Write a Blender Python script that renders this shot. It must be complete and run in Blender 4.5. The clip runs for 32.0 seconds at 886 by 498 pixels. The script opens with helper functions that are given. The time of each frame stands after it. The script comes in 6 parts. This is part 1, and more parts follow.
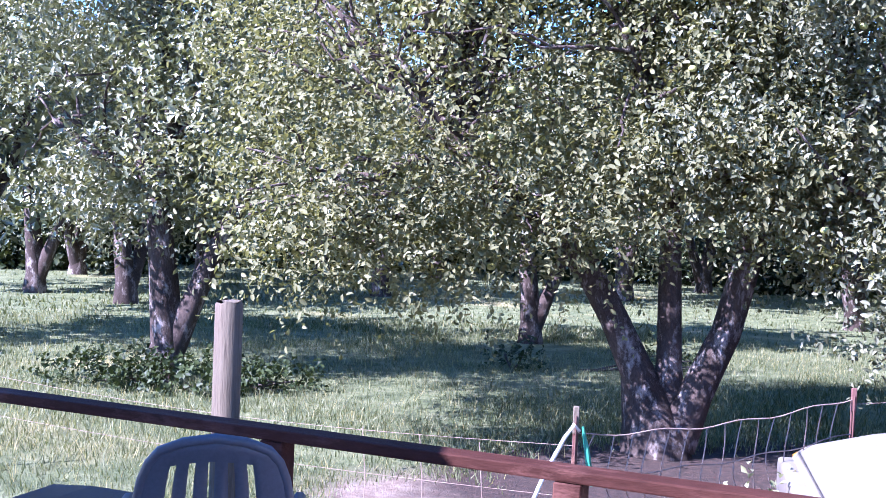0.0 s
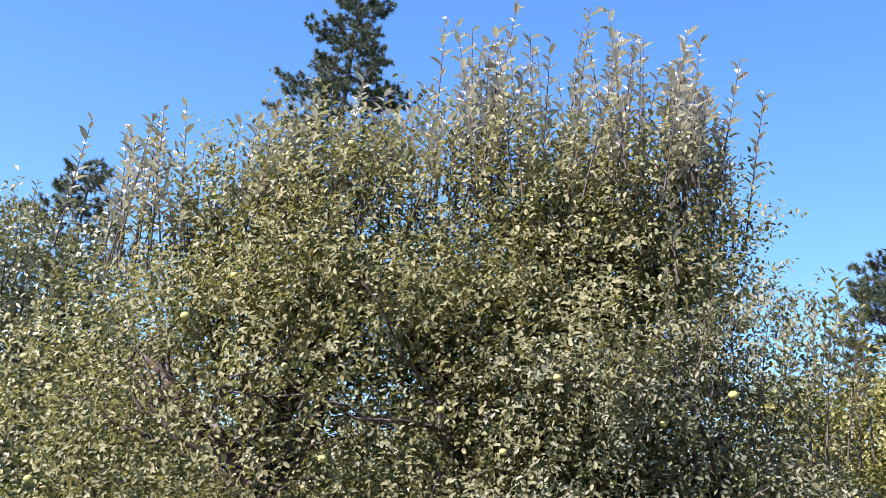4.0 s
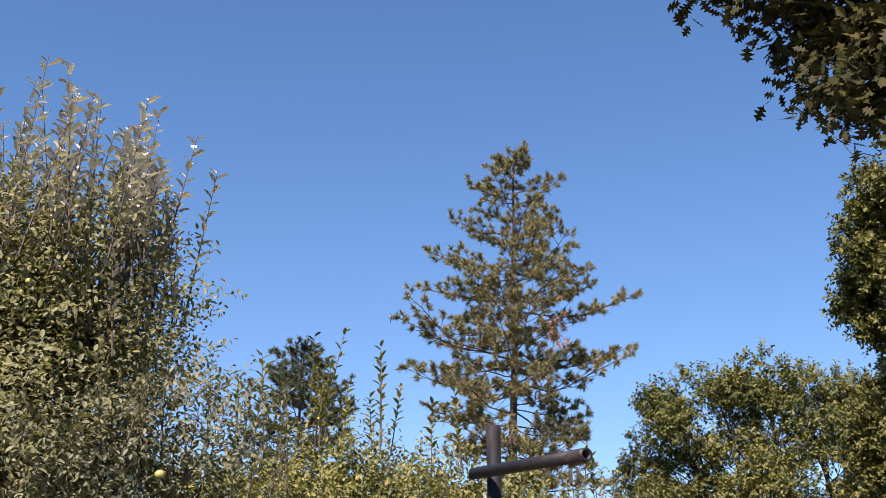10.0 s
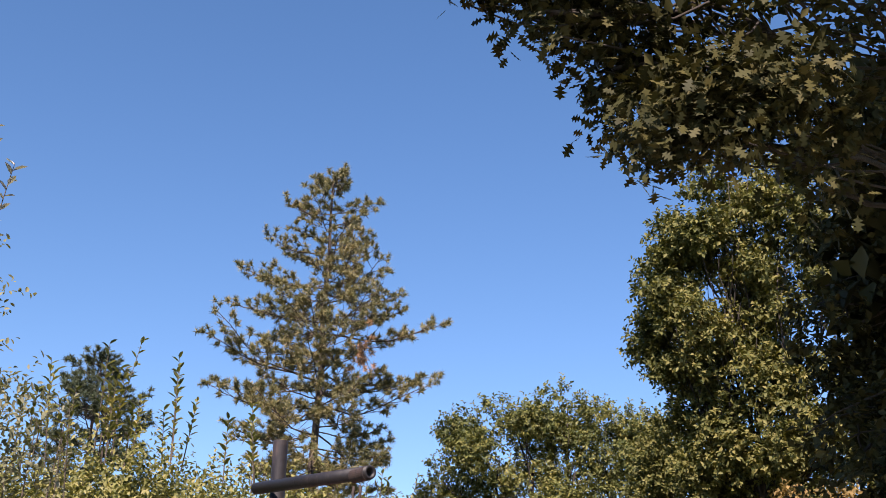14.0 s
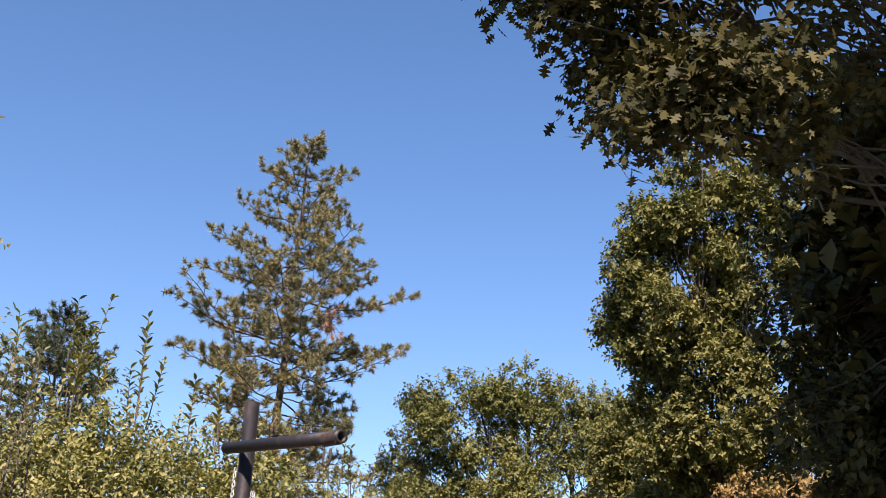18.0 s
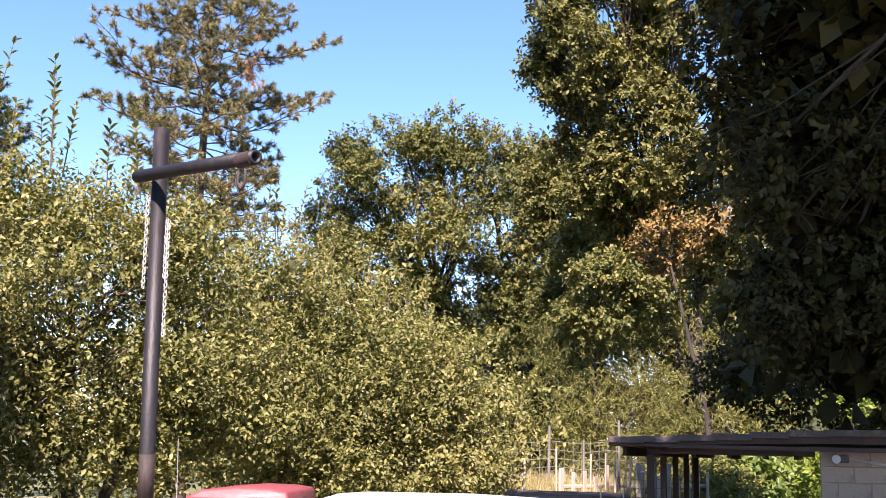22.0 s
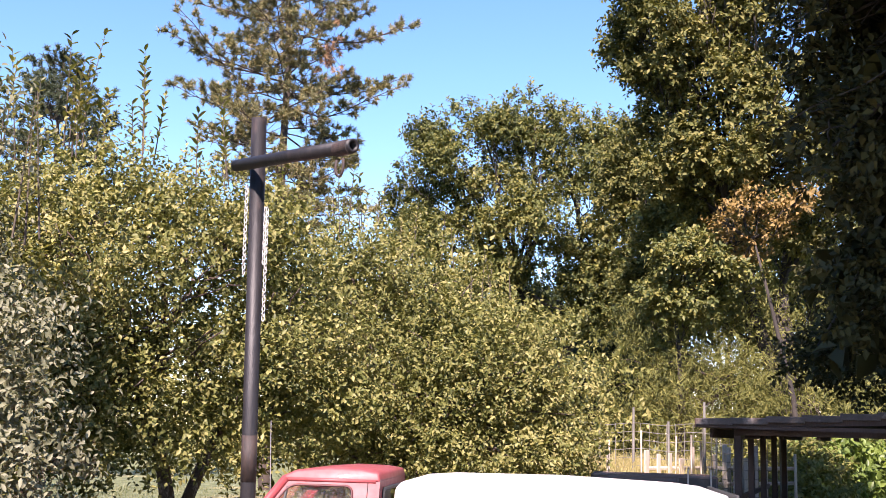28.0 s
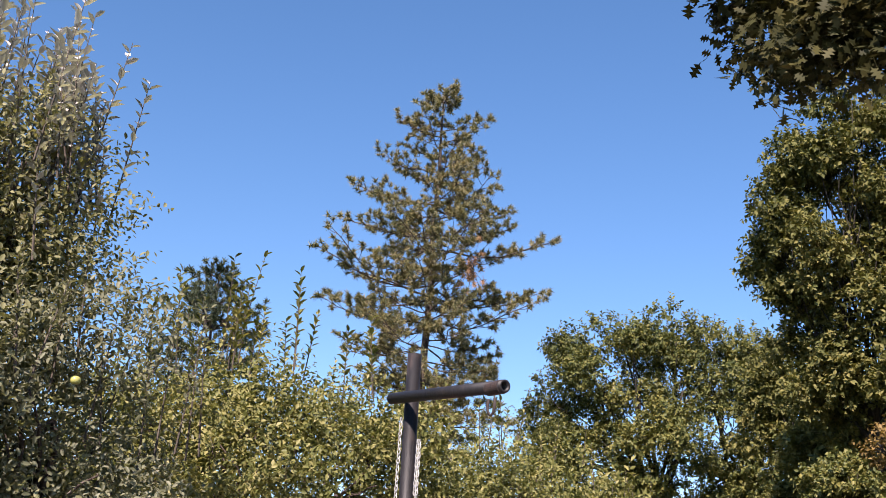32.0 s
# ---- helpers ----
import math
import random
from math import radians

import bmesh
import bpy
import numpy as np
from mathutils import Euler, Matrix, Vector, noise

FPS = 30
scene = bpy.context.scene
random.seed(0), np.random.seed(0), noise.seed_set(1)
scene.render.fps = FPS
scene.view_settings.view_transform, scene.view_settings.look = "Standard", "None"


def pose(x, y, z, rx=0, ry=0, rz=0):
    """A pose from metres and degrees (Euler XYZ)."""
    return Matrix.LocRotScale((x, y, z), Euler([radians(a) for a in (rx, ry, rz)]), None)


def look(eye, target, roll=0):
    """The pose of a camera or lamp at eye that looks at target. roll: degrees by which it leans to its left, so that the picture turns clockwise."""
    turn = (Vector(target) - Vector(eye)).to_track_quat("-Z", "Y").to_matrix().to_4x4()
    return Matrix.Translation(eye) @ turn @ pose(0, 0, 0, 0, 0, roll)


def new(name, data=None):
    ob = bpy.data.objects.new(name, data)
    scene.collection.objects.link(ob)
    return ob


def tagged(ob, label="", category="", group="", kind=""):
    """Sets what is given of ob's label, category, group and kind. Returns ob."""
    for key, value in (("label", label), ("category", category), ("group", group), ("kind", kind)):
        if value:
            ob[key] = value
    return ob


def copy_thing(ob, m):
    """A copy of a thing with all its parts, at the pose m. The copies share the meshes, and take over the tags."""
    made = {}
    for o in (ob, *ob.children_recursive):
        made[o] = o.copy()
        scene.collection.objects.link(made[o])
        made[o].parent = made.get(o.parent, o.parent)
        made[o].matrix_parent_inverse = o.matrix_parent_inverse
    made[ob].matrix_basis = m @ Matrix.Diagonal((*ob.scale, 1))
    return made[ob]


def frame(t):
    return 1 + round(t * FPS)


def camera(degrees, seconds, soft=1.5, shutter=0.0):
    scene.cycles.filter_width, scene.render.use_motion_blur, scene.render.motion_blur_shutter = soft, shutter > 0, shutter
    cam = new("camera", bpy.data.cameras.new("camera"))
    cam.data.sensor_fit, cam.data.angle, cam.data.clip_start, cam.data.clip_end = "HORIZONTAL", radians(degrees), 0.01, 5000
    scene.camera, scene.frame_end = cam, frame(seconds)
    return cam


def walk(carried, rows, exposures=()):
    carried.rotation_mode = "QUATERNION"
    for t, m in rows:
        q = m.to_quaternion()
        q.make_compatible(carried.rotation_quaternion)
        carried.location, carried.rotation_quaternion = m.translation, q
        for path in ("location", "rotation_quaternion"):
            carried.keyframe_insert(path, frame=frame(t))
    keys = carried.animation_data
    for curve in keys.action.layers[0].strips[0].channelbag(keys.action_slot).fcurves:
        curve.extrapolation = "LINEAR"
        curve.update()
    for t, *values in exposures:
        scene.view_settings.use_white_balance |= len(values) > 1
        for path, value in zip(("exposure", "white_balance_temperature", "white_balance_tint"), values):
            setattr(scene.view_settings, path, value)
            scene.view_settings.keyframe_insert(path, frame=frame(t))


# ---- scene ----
DEG = math.degrees


# ---------------------------------------------------------------- camera and walk
cam = camera(43.2, 32.0, soft=0.68, shutter=0.0)
# seconds, place, heading to the right of north, tilt upwards, lean
PATH = [
    (0.0, 0.012, -0.238, 2.167, -6.49, -2.38, -2.37),
    (0.5, 0.030, -0.206, 2.149, 0.16, -2.30, -3.09),
    (1.0, 0.043, -0.221, 2.155, 0.84, 0.04, -3.46),
    (1.5, 0.041, -0.241, 2.162, 0.04, 2.85, -4.26),
    (2.0, 0.024, -0.274, 2.192, -0.77, 6.80, -4.91),
    (2.5, -0.029, -0.283, 2.162, 0.79, 8.91, -4.97),
    (4.5, 0.001, -0.182, 2.209, 2.14, 20.04, -6.66),
    (5.0, -0.069, -0.171, 2.226, 4.88, 23.04, -6.05),
    (5.5, -0.140, -0.154, 2.250, 7.70, 25.82, -4.89),
    (6.0, -0.217, -0.146, 2.275, 9.30, 27.88, -4.35),
    (6.5, -0.297, -0.134, 2.301, 16.44, 27.12, -2.93),
    (7.0, -0.180, -0.101, 2.268, 21.05, 24.88, -2.13),
    (7.5, -0.132, -0.079, 2.258, 25.90, 25.86, -1.64),
    (8.0, -0.096, -0.057, 2.255, 28.23, 24.11, -1.74),
    (8.5, -0.084, -0.036, 2.255, 29.70, 23.60, -1.37),
    (9.0, -0.066, -0.015, 2.249, 29.99, 22.70, -1.26),
    (9.5, -0.087, -0.020, 2.248, 30.78, 23.54, -1.10),
    (10.0, -0.066, -0.015, 2.230, 31.67, 22.72, -1.66),
    (10.5, -0.028, -0.005, 2.202, 29.28, 19.49, -1.64),
    (11.0, -0.048, -0.054, 2.224, 33.82, 23.37, -1.16),
    (11.5, -0.031, -0.062, 2.225, 34.68, 23.77, -1.99),
    (12.0, -0.009, -0.059, 2.221, 36.64, 24.64, -2.69),
    (12.5, 0.021, -0.040, 2.216, 39.19, 24.70, -2.53),
    (13.0, 0.028, -0.045, 2.211, 40.38, 24.56, -2.43),
    (13.5, 0.025, -0.040, 2.203, 41.10, 24.96, -1.50),
    (14.0, 0.046, -0.012, 2.206, 41.82, 24.23, -1.78),
    (14.5, 0.074, 0.012, 2.198, 44.19, 23.77, -1.51),
    (16.5, 0.041, 0.005, 2.205, 45.27, 23.98, -2.74),
    (17.0, -0.002, -0.019, 2.190, 43.09, 23.77, -3.80),
    (17.5, -0.022, -0.030, 2.171, 41.81, 23.02, -4.34),
    (18.0, -0.023, -0.017, 2.170, 43.53, 22.96, -3.98),
    (18.5, -0.013, 0.003, 2.156, 44.47, 21.75, -3.56),
    (19.0, 0.020, 0.015, 2.148, 43.26, 19.97, -3.44),
    (19.5, 0.033, 0.031, 2.127, 43.40, 17.91, -3.02),
    (20.0, 0.046, 0.059, 2.098, 44.38, 16.01, -2.61),
    (20.5, 0.066, 0.043, 2.084, 44.45, 14.48, -2.19),
    (21.0, 0.082, 0.032, 2.079, 45.76, 13.29, -1.61),
    (21.5, 0.123, 0.094, 2.070, 47.45, 11.46, -1.41),
    (22.0, 0.212, 0.154, 2.082, 48.04, 10.42, -1.37),
    (22.5, 0.253, 0.181, 2.075, 48.81, 9.13, -1.24),
    (23.0, 0.236, 0.194, 2.073, 48.97, 8.62, -1.72),
    (23.5, 0.275, 0.222, 2.080, 49.20, 8.59, -1.00),
    (24.0, 0.296, 0.244, 2.071, 49.47, 7.23, -0.74),
    (24.5, 0.294, 0.236, 2.071, 49.91, 6.59, -0.71),
    (26.5, 0.220, 0.238, 2.066, 48.38, 7.01, -2.32),
    (27.0, 0.206, 0.231, 2.076, 47.49, 7.70, -2.25),
    (27.5, 0.150, 0.211, 2.082, 45.91, 8.49, -1.95),
    (28.0, 0.098, 0.164, 2.083, 44.05, 9.38, -1.51),
    (28.5, 0.063, 0.162, 2.095, 43.06, 9.58, -1.46),
    (29.0, 0.009, 0.092, 2.094, 40.44, 11.90, -1.85),
    (29.5, -0.027, 0.044, 2.092, 39.57, 13.59, -2.34),
    (30.0, -0.068, 0.047, 2.113, 38.62, 15.18, -3.19),
    (30.5, -0.113, 0.024, 2.122, 37.35, 14.71, -4.41),
    (31.0, -0.144, -0.010, 2.150, 36.26, 16.59, -4.61),
    (31.5, -0.112, 0.000, 2.131, 36.46, 18.81, -4.54),
    (32.0, -0.168, -0.034, 2.162, 36.26, 19.66, -4.49),
]


def aim(az, el):
    a, e = radians(az), radians(el)
    return Vector((math.sin(a) * math.cos(e), math.cos(a) * math.cos(e), math.sin(e)))


rows = []
for t, x, y, z, az, el, lean in PATH:
    eye = Vector((x, y, z))
    rows.append((t, look(eye, eye + aim(az, el), -lean)))
EXPOSURES = [(0.0, 2.34, 4920, 38), (2.0, 2.31, 4980, 46), (2.6, 2.08, 5200, 40), (4.3, 1.52, 6100, 24), (5.2, 1.42, 6150, 20), (6.0, 1.26, 6150, 18), (7.3, 1.10, 6300, 20), (8.2, 0.99, 6650, 23),
             (13.0, 1.07, 6900, 28), (18.0, 1.16, 7020, 29), (22.5, 1.69, 6780, 33), (28.0, 1.67, 6720, 32), (32.0, 1.12, 6750, 26)]
walk(cam, rows, EXPOSURES)

# ---------------------------------------------------------------- light
SUN_AZ, SUN_EL = -125.0, 41.0
world = bpy.data.worlds.new("sky")
scene.world = world
world.use_nodes = True
wt = world.node_tree
sky = wt.nodes.new("ShaderNodeTexSky")
sky.sky_type = "NISHITA"
sky.sun_disc = False
sky.sun_elevation = radians(SUN_EL)
sky.sun_rotation = radians(SUN_AZ)
sky.air_density, sky.dust_density, sky.ozone_density, sky.altitude = 1.0, 0.05, 2.6, 300
deep = wt.nodes.new("ShaderNodeHueSaturation")
deep.inputs["Saturation"].default_value, deep.inputs["Hue"].default_value = 1.20, 0.4965
wt.links.new(sky.outputs[0], deep.inputs["Color"])
wt.links.new(deep.outputs[0], wt.nodes["Background"].inputs[0])
wt.nodes["Background"].inputs[1].default_value = 0.096
sun = new("sun", bpy.data.lights.new("sun", "SUN"))
sun.data.energy, sun.data.angle, sun.data.color = 5.0, radians(0.6), (1.0, 0.93, 0.82)
sun.matrix_world = look(aim(SUN_AZ, SUN_EL) * 60, (0, 0, 0))


# ---------------------------------------------------------------- materials
def mat(name):
    m = bpy.data.materials.new(name)
    m.use_nodes = True
    nt = m.node_tree
    return m, nt, nt.nodes["Principled BSDF"]


def node(nt, kind, **inputs):
    n = nt.nodes.new(kind)
    for k, v in inputs.items():
        n.inputs[k.replace("_", " ")].default_value = v
    return n


def ramp(nt, fac, stops):
    r = nt.nodes.new("ShaderNodeValToRGB")
    e = r.color_ramp.elements
    while len(e) < len(stops):
        e.new(0.5)
    for k, (p, c) in enumerate(stops):
        e[k].position, e[k].color = p, (*c, 1)
    nt.links.new(fac, r.inputs[0])
    return r.outputs[0]


def coords(nt, scale=(1, 1, 1), kind="Object"):
    tc = nt.nodes.new("ShaderNodeTexCoord")
    mp = nt.nodes.new("ShaderNodeMapping")
    mp.inputs["Scale"].default_value = scale
    nt.links.new(tc.outputs[kind], mp.inputs[0])
    return mp.outputs[0]


def noisy(nt, scale, detail=4, vec=None, rough=0.55):
    n = node(nt, "ShaderNodeTexNoise", Scale=scale, Detail=detail, Roughness=rough)
    if vec is not None:
        nt.links.new(vec, n.inputs["Vector"])
    return n.outputs["Fac"]


def mix(nt, fac, a, b, mode="MIX"):
    n = nt.nodes.new("ShaderNodeMix")
    n.data_type, n.blend_type = "RGBA", mode
    for v, i in ((fac, 0), (a, 6), (b, 7)):
        if isinstance(v, (int, float)):
            n.inputs[i].default_value = v
        elif isinstance(v, tuple):
            n.inputs[i].default_value = (*v, 1)
        else:
            nt.links.new(v, n.inputs[i])
    return n.outputs[2]


def bump(nt, height, strength, dist=0.02):
    b = nt.nodes.new("ShaderNodeBump")
    b.inputs["Strength"].default_value, b.inputs["Distance"].default_value = strength, dist
    nt.links.new(height, b.inputs["Height"])
    return b.outputs[0]


def surface(name, dark, light, scale=8, rough=0.7, bumpy=0.3, metal=0.0, stain_or_fleck=None, stretch=(1, 1, 1), spec=0.5, fine=6):
    """Colour between two tones at two scales, with relief and optional stains or painted sun flecks."""
    m, nt, bs = mat(name)
    v = coords(nt, stretch)
    big, small = noisy(nt, scale * 0.25, 3, v), noisy(nt, scale * fine, 6, v, 0.7)
    a = mix(nt, 0.5, big, small)
    col = ramp(nt, a, [(0.33, dark), (0.67, light)])
    if stain_or_fleck:
        s = ramp(nt, noisy(nt, scale * 0.6, 8, v, 0.75), [(0.52, (0, 0, 0)), (0.66, (1, 1, 1))])
        col = mix(nt, s, col, stain_or_fleck)
    nt.links.new(col, bs.inputs["Base Color"])
    bs.inputs["Roughness"].default_value, bs.inputs["Metallic"].default_value = rough, metal
    bs.inputs["Specular IOR Level"].default_value = spec
    if bumpy:
        nt.links.new(bump(nt, small, bumpy, 0.01), bs.inputs["Normal"])
    return m


def leafy(name, tones, rough=0.45, through_light=0.3, spec=0.5, patch=0.35):
    """Leaves: one tone for each leaf, drifting over the crown, with some light coming through."""
    m, nt, bs = mat(name)
    geo = nt.nodes.new("ShaderNodeNewGeometry")
    n = noisy(nt, patch, 3, coords(nt))
    f = nt.nodes.new("ShaderNodeMath")
    f.operation = "MULTIPLY_ADD"
    nt.links.new(n, f.inputs[0])
    f.inputs[1].default_value = 0.9
    g = nt.nodes.new("ShaderNodeMath")
    g.operation = "MULTIPLY_ADD"
    nt.links.new(geo.outputs["Random Per Island"], g.inputs[0])
    g.inputs[1].default_value, g.inputs[2].default_value = 0.75, -0.33
    nt.links.new(g.outputs[0], f.inputs[2])
    k = len(tones)
    col = ramp(nt, f.outputs[0], [(0.08 + 0.84 * i / (k - 1), c) for i, c in enumerate(tones)])
    nt.links.new(col, bs.inputs["Base Color"])
    bs.inputs["Roughness"].default_value = rough
    bs.inputs["Specular IOR Level"].default_value = spec
    tr = nt.nodes.new("ShaderNodeBsdfTranslucent")
    nt.links.new(mix(nt, 1.0, col, (1.0, 1.0, 0.5), "MULTIPLY"), tr.inputs[0])
    ms = nt.nodes.new("ShaderNodeMixShader")
    ms.inputs[0].default_value = through_light
    nt.links.new(bs.outputs[0], ms.inputs[1])
    nt.links.new(tr.outputs[0], ms.inputs[2])
    nt.links.new(ms.outputs[0], nt.nodes["Material Output"].inputs[0])
    return m


M_APPLE_LEAF = leafy("apple_leaf", [(0.084, 0.092, 0.038), (0.157, 0.164, 0.075), (0.263, 0.264, 0.151), (0.392, 0.386, 0.280)], 0.38, 0.2, 0.8)
# near-white: pale leaf undersides, with sky gloss and backlight put into the colour
M_SHOOT = leafy("shoot_leaf", [(0.20, 0.20, 0.185), (0.36, 0.355, 0.345), (0.50, 0.49, 0.485), (0.62, 0.61, 0.605)], 0.5, 0.2, 0.4)
M_APPLE_GOLD = leafy("apple_leaf_gold", [(0.112, 0.114, 0.054), (0.178, 0.176, 0.082), (0.243, 0.234, 0.118), (0.315, 0.300, 0.172)], 0.55, 0.36, 0.2)
M_APPLE_SILVER = leafy("apple_leaf_silver", [(0.095, 0.100, 0.055), (0.155, 0.160, 0.094), (0.215, 0.216, 0.138), (0.29, 0.286, 0.20)], 0.5, 0.32, 0.3)
M_APPLE_YELLOW = leafy("apple_leaf_yellowing", [(0.068, 0.078, 0.021), (0.140, 0.150, 0.043), (0.230, 0.220, 0.074), (0.35, 0.315, 0.128)], 0.5, 0.32, 0.3)
M_OAK_LEAF = leafy("oak_leaf", [(0.050, 0.064, 0.021), (0.092, 0.107, 0.031), (0.145, 0.148, 0.042), (0.22, 0.198, 0.057)], 0.5, 0.24, 0.3)
M_OAK_SUN = leafy("oak_leaf_sunny", [(0.050, 0.059, 0.021), (0.104, 0.112, 0.036), (0.165, 0.160, 0.054), (0.235, 0.208, 0.072)], 0.55, 0.3, 0.15)
# oak leaf darkened so that undergrowth and far gaps read as shade
M_OAK_DEEP_SHADE = leafy("oak_leaf_deep_shade", [(0.02, 0.03, 0.012), (0.035, 0.048, 0.018), (0.07, 0.08, 0.028)], 0.6, 0.1, 0.2)
# darker copy of the oak leaf: the near oak's shade is in its colour
M_OAK_SHADED = leafy("oak_leaf_shaded", [(0.022, 0.024, 0.009), (0.043, 0.043, 0.015), (0.080, 0.070, 0.024)], 0.6, 0.1, 0.15)
M_ORANGE_LEAF = leafy("turned_leaf", [(0.13, 0.095, 0.032), (0.23, 0.15, 0.05), (0.33, 0.22, 0.085)], 0.6, 0.3, 0.3)
M_DEAD_NEEDLE = leafy("dead_needle", [(0.30, 0.17, 0.095), (0.42, 0.25, 0.15), (0.50, 0.33, 0.21)], 0.7, 0.2, 0.2)
M_PINE = leafy("pine_needle", [(0.068, 0.078, 0.040), (0.13, 0.132, 0.058), (0.22, 0.192, 0.080), (0.33, 0.26, 0.125)], 0.5, 0.18, 0.4, 0.5)
M_PINE_DARK = leafy("pine_needle_dark", [(0.038, 0.054, 0.034), (0.062, 0.082, 0.046), (0.096, 0.112, 0.056)], 0.5, 0.15, 0.4, 0.5)
M_CEDAR = leafy("cedar_leaf", [(0.10, 0.110, 0.036), (0.165, 0.170, 0.052), (0.25, 0.235, 0.075)], 0.6, 0.35, 0.2, 0.5)
M_BUSH = leafy("bush_leaf", [(0.08, 0.12, 0.025), (0.14, 0.20, 0.045), (0.22, 0.29, 0.07)], 0.45, 0.35, 0.4)
M_LIME = leafy("vine_leaf", [(0.14, 0.20, 0.03), (0.20, 0.27, 0.04), (0.28, 0.33, 0.07)], 0.5, 0.45, 0.3)
M_WEED = leafy("weed_leaf", [(0.022, 0.034, 0.011), (0.036, 0.052, 0.017), (0.06, 0.08, 0.026)], 0.55, 0.2, 0.3)
M_GRASS = leafy("grass_blade", [(0.060, 0.078, 0.030), (0.118, 0.138, 0.060), (0.20, 0.212, 0.11), (0.33, 0.325, 0.205)], 0.6, 0.35, 0.3, 0.25)
M_DRYGRASS = leafy("dry_grass", [(0.28, 0.24, 0.10), (0.40, 0.34, 0.15), (0.48, 0.43, 0.22)], 0.7, 0.3, 0.3, 0.4)
M_APPLE = surface("apple_skin", (0.28, 0.30, 0.07), (0.42, 0.40, 0.13), 30, 0.35, 0.05)
# pale patches mix whitish bark with sun dapples put into the colour
M_BARK = surface("apple_bark", (0.018, 0.013, 0.011), (0.110, 0.080, 0.068), 11, 0.92, 1.0, stain_or_fleck=(0.34, 0.29, 0.265), stretch=(1, 1, 0.5), spec=0.2)
M_PINEBARK = surface("pine_bark", (0.03, 0.023, 0.02), (0.09, 0.066, 0.052), 4, 0.95, 1.0, stretch=(1, 1, 0.3))
M_TWIG = surface("twig_bark", (0.045, 0.036, 0.028), (0.10, 0.08, 0.064), 20, 0.9, 0.3)
M_OAKBARK = surface("oak_bark", (0.018, 0.015, 0.013), (0.060, 0.050, 0.043), 6, 0.95, 1.0, stretch=(1, 1, 0.4))


# ---------------------------------------------------------------- making things
def mesh_from(name, verts, faces, material, smooth=False):
    me = bpy.data.meshes.new(name)
    me.from_pydata(verts, [], faces)
    me.materials.append(material)
    if smooth:
        me.polygons.foreach_set("use_smooth", [True] * len(me.polygons))
    return me


def part(name, bm, material, parent=None, label="", smooth=False):
    """One mesh object from a bmesh, under a thing or a part."""
    me = bpy.data.meshes.new(name)
    bm.to_mesh(me)
    bm.free()
    me.materials.append(material)
    if smooth:
        me.polygons.foreach_set("use_smooth", [True] * len(me.polygons))
    ob = new(name, me)
    if parent is not None:
        ob.parent = parent
    return tagged(ob, label)


def under(ob, parent):
    ob.parent = parent
    return ob


def thing(name, m, label, category, group="", kind=""):
    ob = new(name)
    ob.matrix_world = m
    ob.empty_display_size = 0.2
    return tagged(ob, label, category, group, kind)


def tri_object(name, pts, material, k=3, parent=None):
    """A mesh of loose polygons of k corners each, from an array n x k x 3; k = 4 makes folded leaves of two triangles."""
    n = len(pts)
    me = bpy.data.meshes.new(name)
    me.vertices.add(n * k)
    me.vertices.foreach_set("co", np.ascontiguousarray(pts, dtype=np.float32).ravel())
    if k == 3:
        loops = np.arange(n * 3)
        nf = n
    else:
        b = np.arange(n)[:, None] * 4
        loops = np.concatenate([b + np.array([0, 1, 2]), b + np.array([0, 2, 3])], 1).ravel()
        nf = n * 2
    me.loops.add(len(loops))
    me.loops.foreach_set("vertex_index", loops.astype(np.int32))
    me.polygons.add(nf)
    me.polygons.foreach_set("loop_start", np.arange(nf, dtype=np.int32) * 3)
    me.polygons.foreach_set("loop_total", np.full(nf, 3, dtype=np.int32))
    me.update()
    me.validate()
    me.materials.append(material)
    ob = new(name, me)
    if parent is not None:
        ob.parent = parent
    return ob


def unit(v):
    return v / np.maximum(np.linalg.norm(v, axis=-1, keepdims=True), 1e-9)


def clumped(rng, blobs, count, size):
    """Small lumps set over the outside of each large one, as boughs carry their leaves."""
    out = []
    for b in blobs:
        for _ in range(count):
            d = unit(rng.normal(size=3))
            r = 0.45 + 0.55 * rng.random() ** 0.5
            k = size * (0.6 + 0.7 * rng.random())
            out.append((b[0] + d[0] * b[3] * r, b[1] + d[1] * b[4] * r, b[2] + d[2] * b[5] * r, k * 1.2, k * 1.2, k * 0.75))
    return out


def blobs_points(rng, blobs, n, shell=0.55):
    """Points in the outer shells of ellipsoids (x, y, z, rx, ry, rz), with the way outwards, uneven by noise."""
    vol = np.array([b[3] * b[4] * b[5] for b in blobs]) ** 0.8
    which = rng.choice(len(blobs), n, p=vol / vol.sum())
    B = np.array(blobs, float)[which]
    d = unit(rng.normal(size=(n, 3)))
    lump = 1 + 0.16 * np.sin(d[:, 0] * 7 + B[:, 0] * 3) * np.sin(d[:, 1] * 6 + B[:, 1]) + 0.12 * np.sin(d[:, 2] * 9 + B[:, 2] * 2 + d[:, 0] * 4)
    r = (shell + (1 - shell) * rng.random(n) ** 0.6) * lump
    return B[:, :3] + d * r[:, None] * B[:, 3:6], d


def leaf_quads(base, way, side, up, length, width, fold=0.25):
    """Folded leaves: base, one edge, tip, the other edge."""
    L, Wd = length[:, None], width[:, None]
    mid = base + way * L * 0.5 + up * Wd * fold
    return np.stack([base, mid + side * Wd * 0.5, base + way * L - up * L * 0.08, mid - side * Wd * 0.5], 1)


